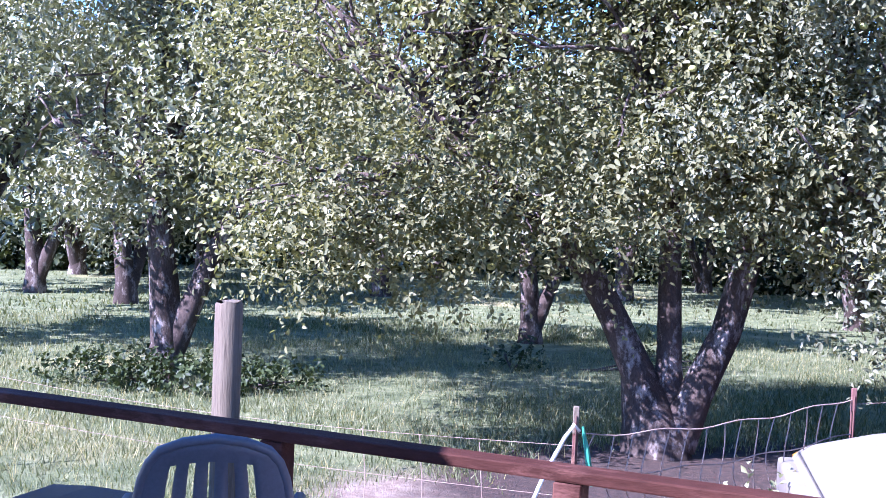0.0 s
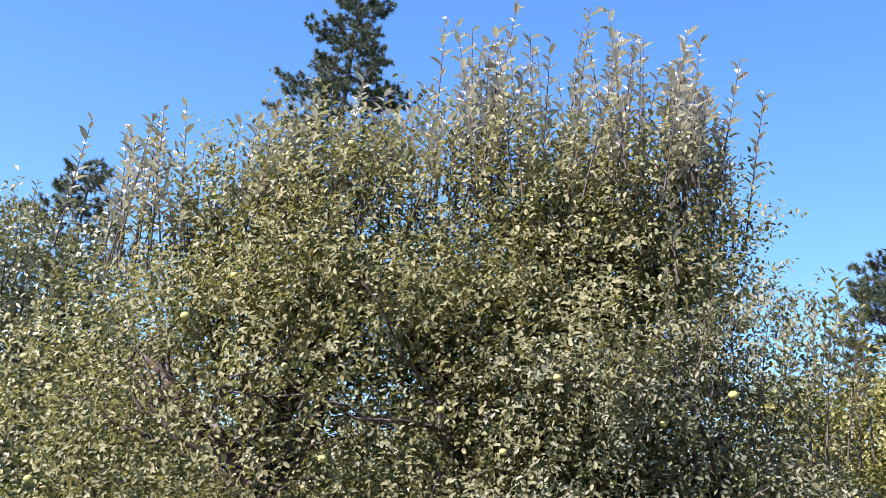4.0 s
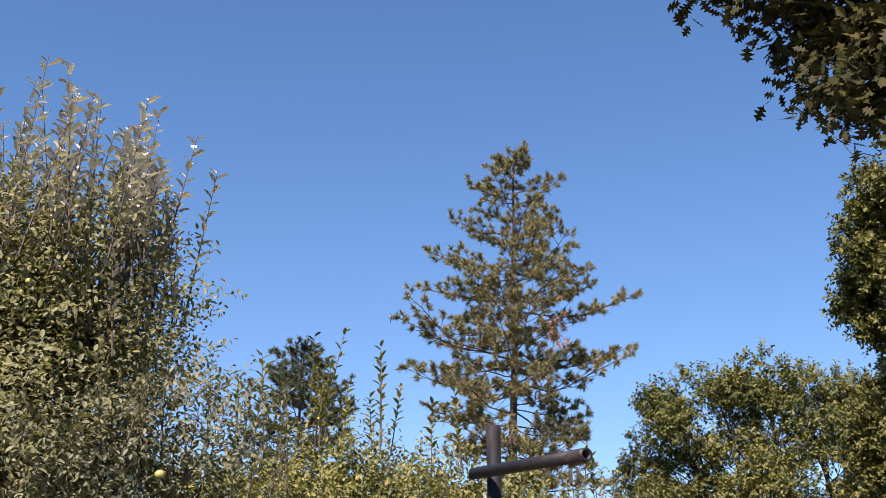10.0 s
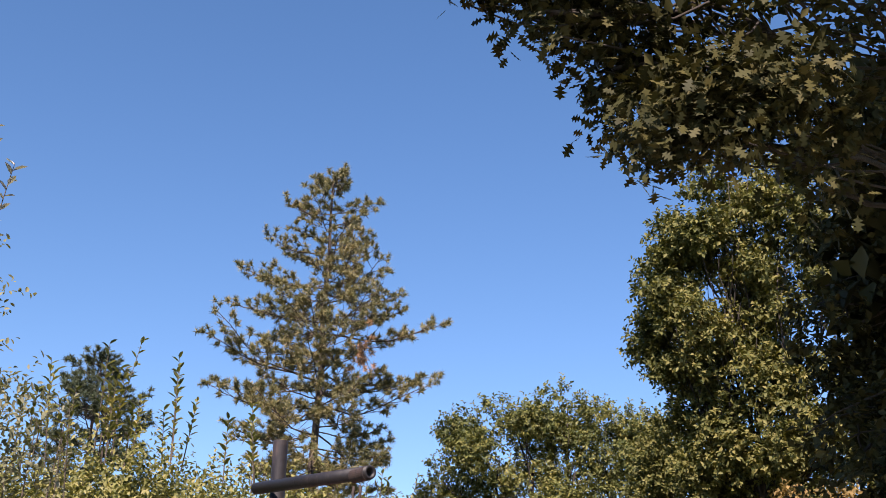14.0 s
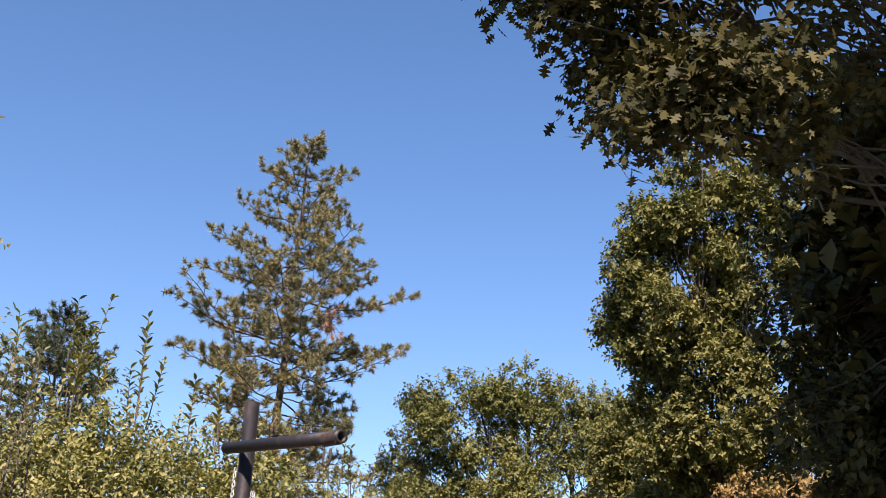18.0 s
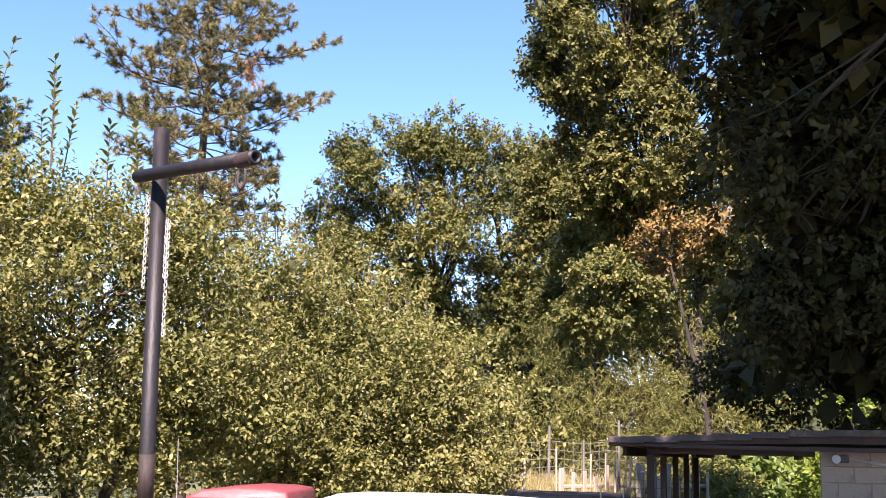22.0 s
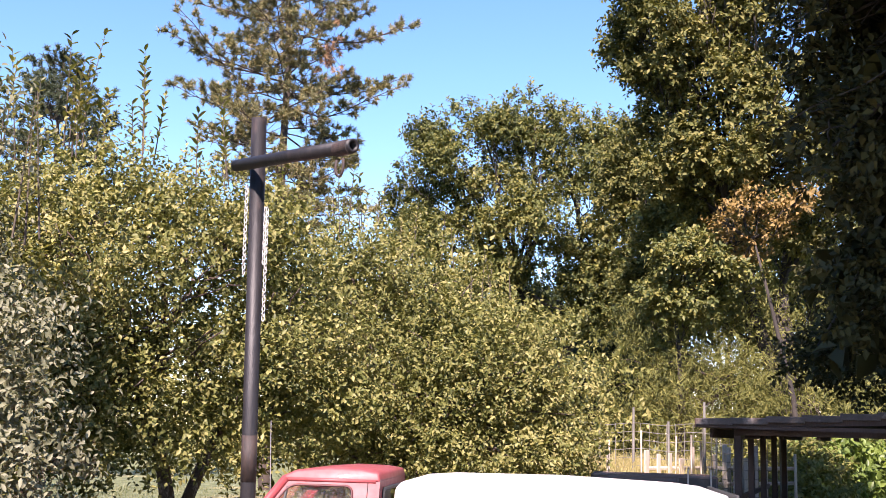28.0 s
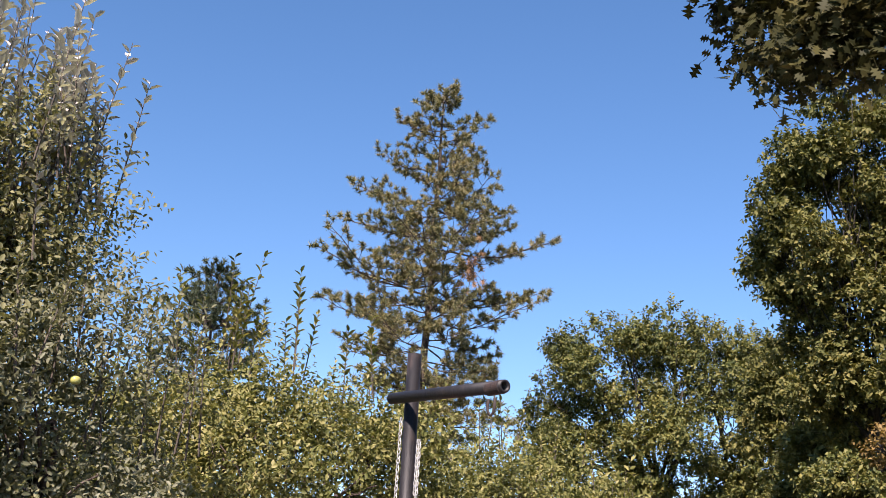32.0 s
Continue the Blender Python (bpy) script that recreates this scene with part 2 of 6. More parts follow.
def oval_object(name, rows_, ratio, material, parent):
    """Oval leaves folded along the midrib, their tips bent down; rows_: foot, way, side, up, length."""
    base, way, side, up, L = rows_
    n = len(base)
    l, w = L[:, None], (L * ratio * 0.5)[:, None]
    a, b = base + way * l * 0.30 + up * w * 0.35, base + way * l * 0.68 + up * w * 0.15
    V = np.stack([base, a + side * w * 0.92, b + side * w * 0.88, base + way * l - up * l * 0.13, b - side * w * 0.88, a - side * w * 0.92], 1).reshape(-1, 3)
    k = np.arange(n)[:, None] * 6
    loops = np.concatenate([k + np.array([0, 1, 2, 3]), k + np.array([0, 3, 4, 5])], 1).ravel()
    me = bpy.data.meshes.new(name)
    me.vertices.add(n * 6)
    me.vertices.foreach_set("co", np.ascontiguousarray(V, dtype=np.float32).ravel())
    me.loops.add(len(loops))
    me.loops.foreach_set("vertex_index", loops.astype(np.int32))
    me.polygons.add(n * 2)
    me.polygons.foreach_set("loop_start", np.arange(n * 2, dtype=np.int32) * 4)
    me.polygons.foreach_set("loop_total", np.full(n * 2, 4, dtype=np.int32))
    me.update()
    me.validate()
    me.materials.append(material)
    return under(new(name, me), parent)


def lobed_object(name, rows_, material, parent):
    """Deeply lobed oak leaves, each one outline of its own; rows_: foot, way, side, up, length."""
    base, way, side, up, L = rows_
    cut = ((0.18, 0.05), (0.30, 0.30), (0.40, 0.08), (0.52, 0.40), (0.64, 0.10), (0.78, 0.30), (0.86, 0.08))
    rows = [base]
    for t, w in cut:
        m = base + way * (L * t)[:, None] - up * (L * 0.10 * t * t)[:, None]
        rows += [m + side * (L * w)[:, None], m - side * (L * w)[:, None]]
    rows.append(base + way * L[:, None] - up * (L * 0.12)[:, None])
    k = len(rows)
    V = np.stack(rows, 1).reshape(-1, 3)
    one = [(0, 1, 2)] + [(1 + 2 * i, 3 + 2 * i, 4 + 2 * i, 2 + 2 * i) for i in range(6)] + [(13, 15, 14)]
    F = [tuple(q + j * k for q in f) for j in range(len(base)) for f in one]
    return under(new(name, mesh_from(name, V.tolist(), F, material)), parent)


def twig_rows(rng, start, way, tlen, per, leaf, ratio=0.45, lift=0.5, spread=0.9, loose=0.25, sunward=1.0):
    """Leaves set in a spiral along straight twigs."""
    n = len(start)
    k = np.tile(np.arange(per), n)
    s, w = np.repeat(start, per, 0), np.repeat(way, per, 0)
    tl = np.repeat(tlen, per)
    ref = unit(np.cross(w, np.array([0.31, 0.23, 0.92])))
    oth = np.cross(w, ref)
    ang = k * 2.4 + np.repeat(rng.random(n) * 6.28, per) + rng.normal(size=n * per) * 0.3
    out = ref * np.cos(ang)[:, None] + oth * np.sin(ang)[:, None]
    lw = unit(w * lift + out * spread + rng.normal(size=(n * per, 3)) * loose)
    base = s + w * (tl * (k + rng.random(n * per) * 0.6) / per)[:, None]
    # blades turn their faces upwards and to the sun
    sky = w * (1.4 - sunward) + np.array([-0.22, -0.16, 0.58]) * sunward
    up = unit(sky - lw * np.sum(sky * lw, 1, keepdims=True) + rng.normal(size=(n * per, 3)) * (0.08 + loose))
    up = unit(up - lw * np.sum(up * lw, 1, keepdims=True))
    side = np.cross(lw, up)
    L = leaf * (0.7 + 0.6 * rng.random(n * per))
    return base, lw, side, up, L


def twig_leaves(rng, start, way, tlen, per, leaf, ratio=0.45, lift=0.5, spread=0.9):
    base, lw, side, up, L = twig_rows(rng, start, way, tlen, per, leaf, ratio, lift, spread)
    return leaf_quads(base, lw, side, up, L, L * ratio)


def limb_mesh(paths, sides=7):
    """Tapered tubes along paths [[(x, y, z, r), ...], ...] as vertices and faces."""
    V, F = [], []
    for path in paths:
        P = np.array(path, float)
        base = len(V)
        for i in range(len(P)):
            d = unit((P[min(i + 1, len(P) - 1)] - P[max(i - 1, 0)])[:3])
            a = unit(np.cross(d, [0.13, 0.97, 0.2]))
            b = np.cross(d, a)
            for s in range(sides):
                t = 6.2832 * s / sides
                rr = P[i, 3] * (1 + 0.10 * math.sin(3 * t + i * 1.3))
                V.append(tuple(P[i, :3] + (a * math.cos(t) + b * math.sin(t)) * rr))
        for i in range(len(P) - 1):
            for s in range(sides):
                p, q = base + i * sides + s, base + i * sides + (s + 1) % sides
                F.append((p, q, q + sides, p + sides))
        F.append(tuple(base + (len(P) - 1) * sides + s for s in range(sides)))
    return V, F


def wander(rng, a, b, r0, r1, n=6, wob=0.12, sag=0.0):
    """A crooked tapering path from a to b."""
    a, b = np.array(a, float), np.array(b, float)
    L = np.linalg.norm(b - a)
    out = []
    off = np.zeros(3)
    for i in range(n + 1):
        t = i / n
        if 0 < i < n:
            off = off * 0.6 + rng.normal(size=3) * wob * L / n
        p = a + (b - a) * t + off * (1 - abs(2 * t - 1) * 0.5) + np.array([0, 0, sag * L * math.sin(math.pi * t)])
        out.append((*p, r0 + (r1 - r0) * t))
    return out


# ---------------------------------------------------------------- trees
def polar(az, d, z=0.0):
    """A place by its bearing to the right of north and its distance from the porch."""
    az -= 0.42 if az > 10 else 0.2
    z -= 0.006 * d if az > 10 and d > 18 else 0
    return (d * math.sin(radians(az)), d * math.cos(radians(az)), z)


def broad_tree(name, label, base, stems, blobs, leaves, leaf, seed, material, bark=None, sprouts=0, sprout_at=(), twig=0.45,
               per=10, shell=0.5, droop=0.0, group="", ratio=0.48, kind_word="tree", clump=None, each_sprout=False, lobed=None, lumps=None, per_sprout=30, sprout_leaf=1.0, limb=0.8, over=None, sprout_mat=None, oval=False):
    """A tree with crooked stems, limbs into each lobe of its crown, and leafy twigs. Places are relative to the base."""
    rng = np.random.default_rng(seed)
    root = thing(name, pose(*base), label, kind_word, group)
    tops = []
    for st in stems:
        V, F = limb_mesh([st], 12)
        under(new("trunk", mesh_from("trunk", V, F, bark or M_BARK, True)), root)
        tops.append(np.array(st[-1]))
    lumps = lumps or (clumped(rng, blobs, *clump) if clump else blobs)
    twigs = []
    for b in blobs:
        c = np.array(b[:3])
        near = min(tops, key=lambda q: np.linalg.norm(q[:3] - c) + 2.0 * max(0, q[2] - c[2]))
        p = wander(rng, near[:3], c, near[3] * limb, max(0.02, near[3] * limb * 0.38), 6, 0.25)
        V, F = limb_mesh([p], 7)
        under(new("limb", mesh_from("limb", V, F, bark or M_BARK, True)), root)
        for _ in range(9):
            i = rng.integers(2, 7)
            d = unit(rng.normal(size=3) + np.array([0, 0, 0.3]))
            e = c + d * np.array(b[3:6]) * (0.55 + 0.35 * rng.random())
            twigs.append(wander(rng, p[i][:3], e, max(p[i][3] * 0.5, 0.015), 0.008, 5, 0.25))
    V, F = limb_mesh(twigs, 6)
    tagged(under(new("branchwork", mesh_from("branchwork", V, F, bark or M_BARK, True)), root), kind="stuff")
    n = leaves // per
    p, d = blobs_points(rng, lumps, n, shell)
    way = unit(d * 0.7 + rng.normal(size=(n, 3)) * 0.55 + np.array([0, 0, 0.35 - droop]))
    grown = twig_rows(rng, p, way, twig * (0.6 + 0.8 * rng.random(n)), per, leaf, ratio)
    if sprouts:
        # straight upright shoots that stand out of the top
        odds = np.array([s[5] if len(s) > 5 else 1.0 for s in sprout_at])
        ids = rng.choice(len(sprout_at), sprouts, p=odds / odds.sum())
        S = np.array([s[:5] for s in sprout_at], float)[ids]
        q = S[:, :3] + rng.normal(size=(sprouts, 3)) * S[:, 3:4] * np.array([0.5, 0.5, 0.12])
        wy = unit(np.array([0, 0, 1.0]) + rng.normal(size=(sprouts, 3)) * np.array([0.10, 0.10, 0.0]))
        tl = S[:, 4] * (0.55 + 0.6 * rng.random(sprouts))
        oval_object("sprout_leaves", twig_rows(rng, q - wy * 0.15, wy, tl + 0.15, per_sprout, leaf * sprout_leaf, ratio, 0.78, 0.95, 0.09, 0.15), 0.42, sprout_mat or material, root)
        shoots = [[(*(a - w * 0.5), 0.011), (*(a - w * 0.2), 0.009), (*(a + w * l), 0.003)] for a, w, l in zip(q, wy, tl)]
        if each_sprout:
            for sh in shoots:
                V, F = limb_mesh([sh], 4)
                under(new("water_sprout", mesh_from("water_sprout", V, F, M_TWIG)), root)
        else:
            V, F = limb_mesh(shoots, 4)
            tagged(under(new("sprout_growth", mesh_from("sprout_growth", V, F, M_TWIG)), root), kind="stuff")
    if oval:
        oval_object("crown", grown, ratio, material, root)
    else:
        base_, lw, side, up, L = grown
        tri_object("crown", leaf_quads(base_, lw, side, up, L, L * ratio), material, 4, root)
    # extra lobes of large leaves that block the sun
    if over:
        p, d = blobs_points(rng, over[0], over[1] // 8, 0.0)
        tri_object("shade_crown", twig_leaves(rng, p, unit(d + rng.normal(size=p.shape)), np.full(len(p), 0.6), 8, over[2], 0.7), material, 4, root)
    if lobed:
        lb, n, size = lobed
        p, d = blobs_points(rng, lb, n // 7, 0.1)
        way = unit(d * 0.6 + rng.normal(size=(len(p), 3)) * 0.6 + np.array([0, 0, -0.25]))
        lobed_object("outer_leaves", twig_rows(rng, p, way, 0.28 * (0.5 + rng.random(len(p))), 7, size), material, root)
    return root


def bough(base, az, el, d, r, flat=0.85):
    """A lobe of a crown by its true bearing and height angle from the porch, relative to the foot of its tree."""
    a, h = radians(az), d * math.cos(radians(el))
    return (h * math.sin(a) - base[0], h * math.cos(a) - base[1], 2.12 + d * math.sin(radians(el)) - base[2], r, r, r * flat)


def lobe(base, az, el, d, r, flat=0.85):
    """A lobe of a crown by its bearing, height angle and distance from the porch, relative to the foot of its tree."""
    x, y, z = polar(az, d, 2.15 + d * math.tan(radians(el)))
    return (x - base[0], y - base[1], z - base[2], r, r, r * flat)


def apples(root, seed, blobs, n, r=0.036):
    rng = np.random.default_rng(seed)
    bm = bmesh.new()
    bmesh.ops.create_uvsphere(bm, u_segments=10, v_segments=7, radius=r)
    for v in bm.verts:
        k = math.hypot(v.co.x, v.co.y) / r
        v.co.z *= 0.9
        v.co.z -= (1 - k) ** 2 * 0.35 * v.co.z
    first = part("apple", bm, M_APPLE, root, "pale yellow-green ripe apple", True)
    p, d = blobs_points(rng, blobs, n, 0.85)
    for i in range(n):
        o = first if i == 0 else new("apple", first.data)
        o.parent = root
        o.location = p[i]
        s = 0.8 + 0.4 * rng.random()
        o.scale = (s, s, s)
    return root


def pine_tree(name, label, base, height, profile, seed, material, first=0.38, needle=0.20, dead=None, kind_word="pine tree", per=38, gap=0.60, thick=0.0095):
    """A pine: straight trunk, whorled limbs with side shoots, round tufts of long needles at the shoots' ends. profile: (share of height, reach)."""
    rng = np.random.default_rng(seed)
    root = thing(name, pose(*base), label, kind_word)
    H = height
    sway = rng.normal(size=(13, 2)) * 0.05
    at_h = lambda t: np.array([np.interp(t * 12, range(13), sway[:, 0]), np.interp(t * 12, range(13), sway[:, 1]), H * t])
    V, F = limb_mesh([[(*at_h(t), thick * H * (1 - t) ** 0.9 + 0.025) for t in np.linspace(0, 1, 13)]], 10)
    under(new("trunk", mesh_from("trunk", V, F, M_PINEBARK, True)), root)
    hs, rs = [q[0] for q in profile], [q[1] for q in profile]
    twigs, ends, ways = [], [], []

    def tuft(p, d):
        ends.append(np.array(p))
        ways.append(d)

    def limb(s, a, R, rise_):
        e = s + np.array([math.cos(a) * R, math.sin(a) * R, rise_ * R])
        p = wander(rng, s, e, 0.012 + 0.006 * R, 0.009, 6, 0.14, -0.07 - 0.05 * rng.random())
        V, F = limb_mesh([p], 5)
        under(new("limb", mesh_from("limb", V, F, M_PINEBARK, True)), root)
        ahead = unit(np.array(p[6][:3]) - np.array(p[5][:3]) + np.array([0, 0, 0.25 * R / 6]))
        tuft(p[6][:3], ahead)
        m = int(4 + R * 2.6)
        for j in range(m):
            u = 0.20 + 0.78 * (j + rng.random()) / m
            i = min(int(u * 6), 5)
            q = np.array(p[i][:3]) * (1 - (u * 6 - i)) + np.array(p[i + 1][:3]) * (u * 6 - i)
            b = a + (1 if j % 2 else -1) * radians(25 + 45 * rng.random())
            l = (0.30 + 0.30 * R * (1.05 - u)) * (0.6 + 0.7 * rng.random())
            d = unit(np.array([math.cos(b), math.sin(b), 0.25 + 0.35 * rng.random()]))
            tip = q + d * l
            twigs.append([(*q, 0.012), (*(q + d * l * 0.5 - np.array([0, 0, 0.06 * l])), 0.010), (*tip, 0.007)])
            tuft(tip, unit(d + np.array([0, 0, 0.3])))
            for _ in range(1 + (l > 0.6) + (l > 0.9)):
                v = 0.35 + 0.5 * rng.random()
                d2 = unit(d + rng.normal(size=3) * 0.7 + np.array([0, 0, 0.3]))
                f = q + d * l * v
                g = f + d2 * (0.14 + 0.2 * rng.random())
                twigs.append([(*f, 0.008), (*g, 0.006)])
                tuft(g, d2)

    t = first
    while t < 0.985:
        reach = float(np.interp(t, hs, rs))
        a0 = rng.random() * 6.283
        k = rng.integers(4, 7)
        for i in range(k):
            R = reach * (0.55 + 0.52 * rng.random())
            limb(at_h(t + 0.008 * rng.normal()), a0 + 6.283 * i / k + rng.normal() * 0.3, R, -0.10 + 0.62 * t ** 2.5 + rng.normal() * 0.10)
        t += gap * (0.75 + 0.5 * rng.random()) / H * (1.30 - 0.5 * t)
    tuft(at_h(1.0), np.array([0, 0, 1.0]))
    for _ in range(5):
        tuft(at_h(0.985) + rng.normal(size=3) * 0.16, unit(rng.normal(size=3) * 0.5 + np.array([0, 0, 1.0])))

    def needles(E_, D_, per):
        n = len(E_) * per
        e, d = np.repeat(E_, per, 0), np.repeat(D_, per, 0)
        w = unit(d * 0.55 + unit(rng.normal(size=(n, 3))) * 0.9 + np.array([0, 0, 0.08]))
        b = e - d * (rng.random(n) * 0.14)[:, None]
        side = unit(np.cross(w, rng.normal(size=(n, 3)))) * 0.017
        L = (needle * (0.75 + 0.5 * rng.random(n)))[:, None]
        return np.stack([b - side, b + side, b + w * L], 1)

    tri_object("crown", needles(np.array(ends), np.array(ways), per), material, 3, root)
    if dead is not None:
        # one broken limb whose needles have dried
        c, r = np.array(dead[:3]), dead[3]
        s = at_h(c[2] / H + 0.01)
        V, F = limb_mesh([wander(rng, s, c + np.array([0, 0, 0.2]), 0.04, 0.014, 6, 0.10, -0.04)], 5)
        under(new("limb", mesh_from("limb", V, F, M_PINEBARK, True)), root)
        E_ = c + rng.normal(size=(26, 3)) * r * np.array([0.45, 0.45, 0.6])
        twigs.extend([[(*(c + np.array([0, 0, 0.15])), 0.010), (*e, 0.006)] for e in E_])
        tri_object("dead_needles", needles(E_, unit(rng.normal(size=(26, 3)) * 0.4 - np.array([0, 0, 1.0])), 40), M_DEAD_NEEDLE, 3, root)["label"] = "patch of dead orange-brown needles"
    V, F = limb_mesh(twigs, 4)
    tagged(under(new("branchwork", mesh_from("branchwork", V, F, M_PINEBARK, True)), root), kind="stuff")
    return root


# ---------------------------------------------------------------- ground
def rise(x, y):
    """Height of the ground: flat, with a low bank behind the drive."""
    d, az = math.hypot(x, y), DEG(math.atan2(x, y))
    s = lambda a, b, v: (lambda t: t * t * (3 - 2 * t))(min(1, max(0, (v - a) / (b - a))))
    return 1.35 * s(15, 21, d) * s(43, 52, az) * (1 - s(57.5, 61, az)) * (1 - s(60, 120, d))


def spot(nt, v, x, y, r, soft):
    """1 inside a ragged round patch of the ground, 0 outside."""
    d = nt.nodes.new("ShaderNodeVectorMath")
    d.operation = "DISTANCE"
    nt.links.new(v, d.inputs[0])
    d.inputs[1].default_value = (x, y, 0)
    w = nt.nodes.new("ShaderNodeMath")
    w.operation = "MULTIPLY_ADD"
    nt.links.new(noisy(nt, 1.3, 5, v, 0.7), w.inputs[0])
    w.inputs[1].default_value = -soft * 2
    nt.links.new(d.outputs["Value"], w.inputs[2])
    return ramp(nt, node_scaled(nt, w.outputs[0], r, soft), [(0.0, (1, 1, 1)), (1.0, (0, 0, 0))])


def node_scaled(nt, value, r, soft):
    n = nt.nodes.new("ShaderNodeMapRange")
    nt.links.new(value, n.inputs[0])
    n.inputs[1].default_value, n.inputs[2].default_value = r - soft * 1.5, r - soft * 0.5
    return n.outputs[0]


def ground_material():
    m, nt, bs = mat("orchard_ground")
    v = coords(nt)
    g = ramp(nt, noisy(nt, 2.5, 8, v, 0.7), [(0.3, (0.05, 0.068, 0.024)), (0.5, (0.125, 0.145, 0.058)), (0.72, (0.26, 0.26, 0.135))])
    dirt = ramp(nt, noisy(nt, 6, 9, v, 0.75), [(0.3, (0.13, 0.075, 0.055)), (0.5, (0.24, 0.18, 0.135)), (0.72, (0.37, 0.30, 0.245))])
    mulch = ramp(nt, noisy(nt, 14, 9, v, 0.8), [(0.35, (0.018, 0.012, 0.010)), (0.55, (0.06, 0.034, 0.026)), (0.75, (0.17, 0.105, 0.08))])
    straw = ramp(nt, noisy(nt, 5, 8, v, 0.7), [(0.3, (0.22, 0.19, 0.08)), (0.7, (0.42, 0.36, 0.17))])
    col = mix(nt, ramp(nt, noisy(nt, 0.28, 3, v), [(0.58, (0, 0, 0)), (0.70, (1, 1, 1))]), g, straw)
    for x, y, r in ((0.2, 6.3, 2.1), (-0.9, 7.6, 1.0), (4.0, 4.5, 4.4), (8.5, 3.0, 5.5)):
        col = mix(nt, spot(nt, v, x, y, r, 0.5), col, dirt)
    for x, y, r in ((1.3, 8.4, 2.3), (1.0, 7.1, 1.6), (2.9, 9.2, 1.9), (4.2, 9.8, 1.7)):
        col = mix(nt, spot(nt, v, x, y, r, 0.5), col, mulch)
    for x, y, r in ((19, 14, 9), (24, 22, 9)):
        col = mix(nt, spot(nt, v, x, y, r, 1.5), col, straw)
    nt.links.new(col, bs.inputs["Base Color"])
    bs.inputs["Roughness"].default_value = 0.95
    nt.links.new(bump(nt, noisy(nt, 18, 8, v, 0.75), 0.9, 0.05), bs.inputs["Normal"])
    return m


M_GROUND = ground_material()
bm = bmesh.new()
N = 150
edge = [(-1 if i < N / 2 else 1) * (abs(i - N / 2) / (N / 2)) ** 2.6 * 1500 for i in range(N + 1)]
grid = [[bm.verts.new((x + 5, y + 12, 0.05 * noise.noise((x * 0.2, y * 0.2, 0)) + 0.02 * noise.noise((x, y, 3)) + rise(x + 5, y + 12))) for x in edge] for y in edge]
for j in range(N):
    for i in range(N):
        bm.faces.new((grid[j][i], grid[j][i + 1], grid[j + 1][i + 1], grid[j + 1][i]))
tagged(part("ground", bm, M_GROUND, smooth=True), "grassy orchard floor with bare dry patches", "ground", kind="structure")

# ---------------------------------------------------------------- orchard
A = (0.80, 9.95, 0)
A_BLOBS = [(1.35, 0.1, 5.25, 1.1, 1.1, 1.35), (0.3, 0.0, 4.3, 1.1, 1.1, 1.0), (-0.7, -0.2, 4.4, 1.1, 1.0, 0.8), (0.2, 0.3, 5.1, 1.1, 1.2, 1.4), (-1.1, 0.3, 5.2, 1.0, 1.1, 1.2), (-2.2, 0.3, 4.6, 1.0, 1.1, 1.2), (-3.3, 0.2, 4.0, 1.0, 1.1, 1.1),
           (-2.4, -0.4, 3.4, 1.9, 1.7, 1.3), (0.8, -0.1, 3.5, 1.3, 1.5, 1.3), (-0.5, -1.0, 3.7, 1.9, 1.4, 1.4), (-3.0, -0.6, 2.3, 1.4, 1.4, 0.7), (-0.6, 0.6, 2.7, 1.7, 1.3, 0.6), (1.2, -0.6, 2.5, 0.9, 0.9, 0.5), (-1.1, -0.6, 2.05, 1.1, 0.5, 0.32), (-2.6, -0.6, 1.85, 1.2, 1.0, 0.4), (0.5, -1.0, 2.45, 0.7, 0.5, 0.4),
           (-0.4, 0.2, 3.8, 1.2, 1.0, 1.0), (0.3, 0.6, 3.9, 1.2, 0.8, 1.0), (-0.7, 0.0, 4.8, 1.3, 1.1, 0.9), (-1.7, 0.0, 4.5, 1.1, 1.0, 0.9), (0.5, -0.2, 4.7, 1.1, 1.0, 0.9), (0.1, 0.2, 5.6, 0.9, 0.9, 0.7), (1.0, 0.1, 5.7, 0.8, 0.8, 0.7), (1.6, 0.0, 5.4, 0.5, 0.6, 0.9), (-1.7, 0.3, 5.5, 0.5, 0.7, 0.7), (-2.5, 0.3, 5.1, 0.6, 0.7, 0.7)]
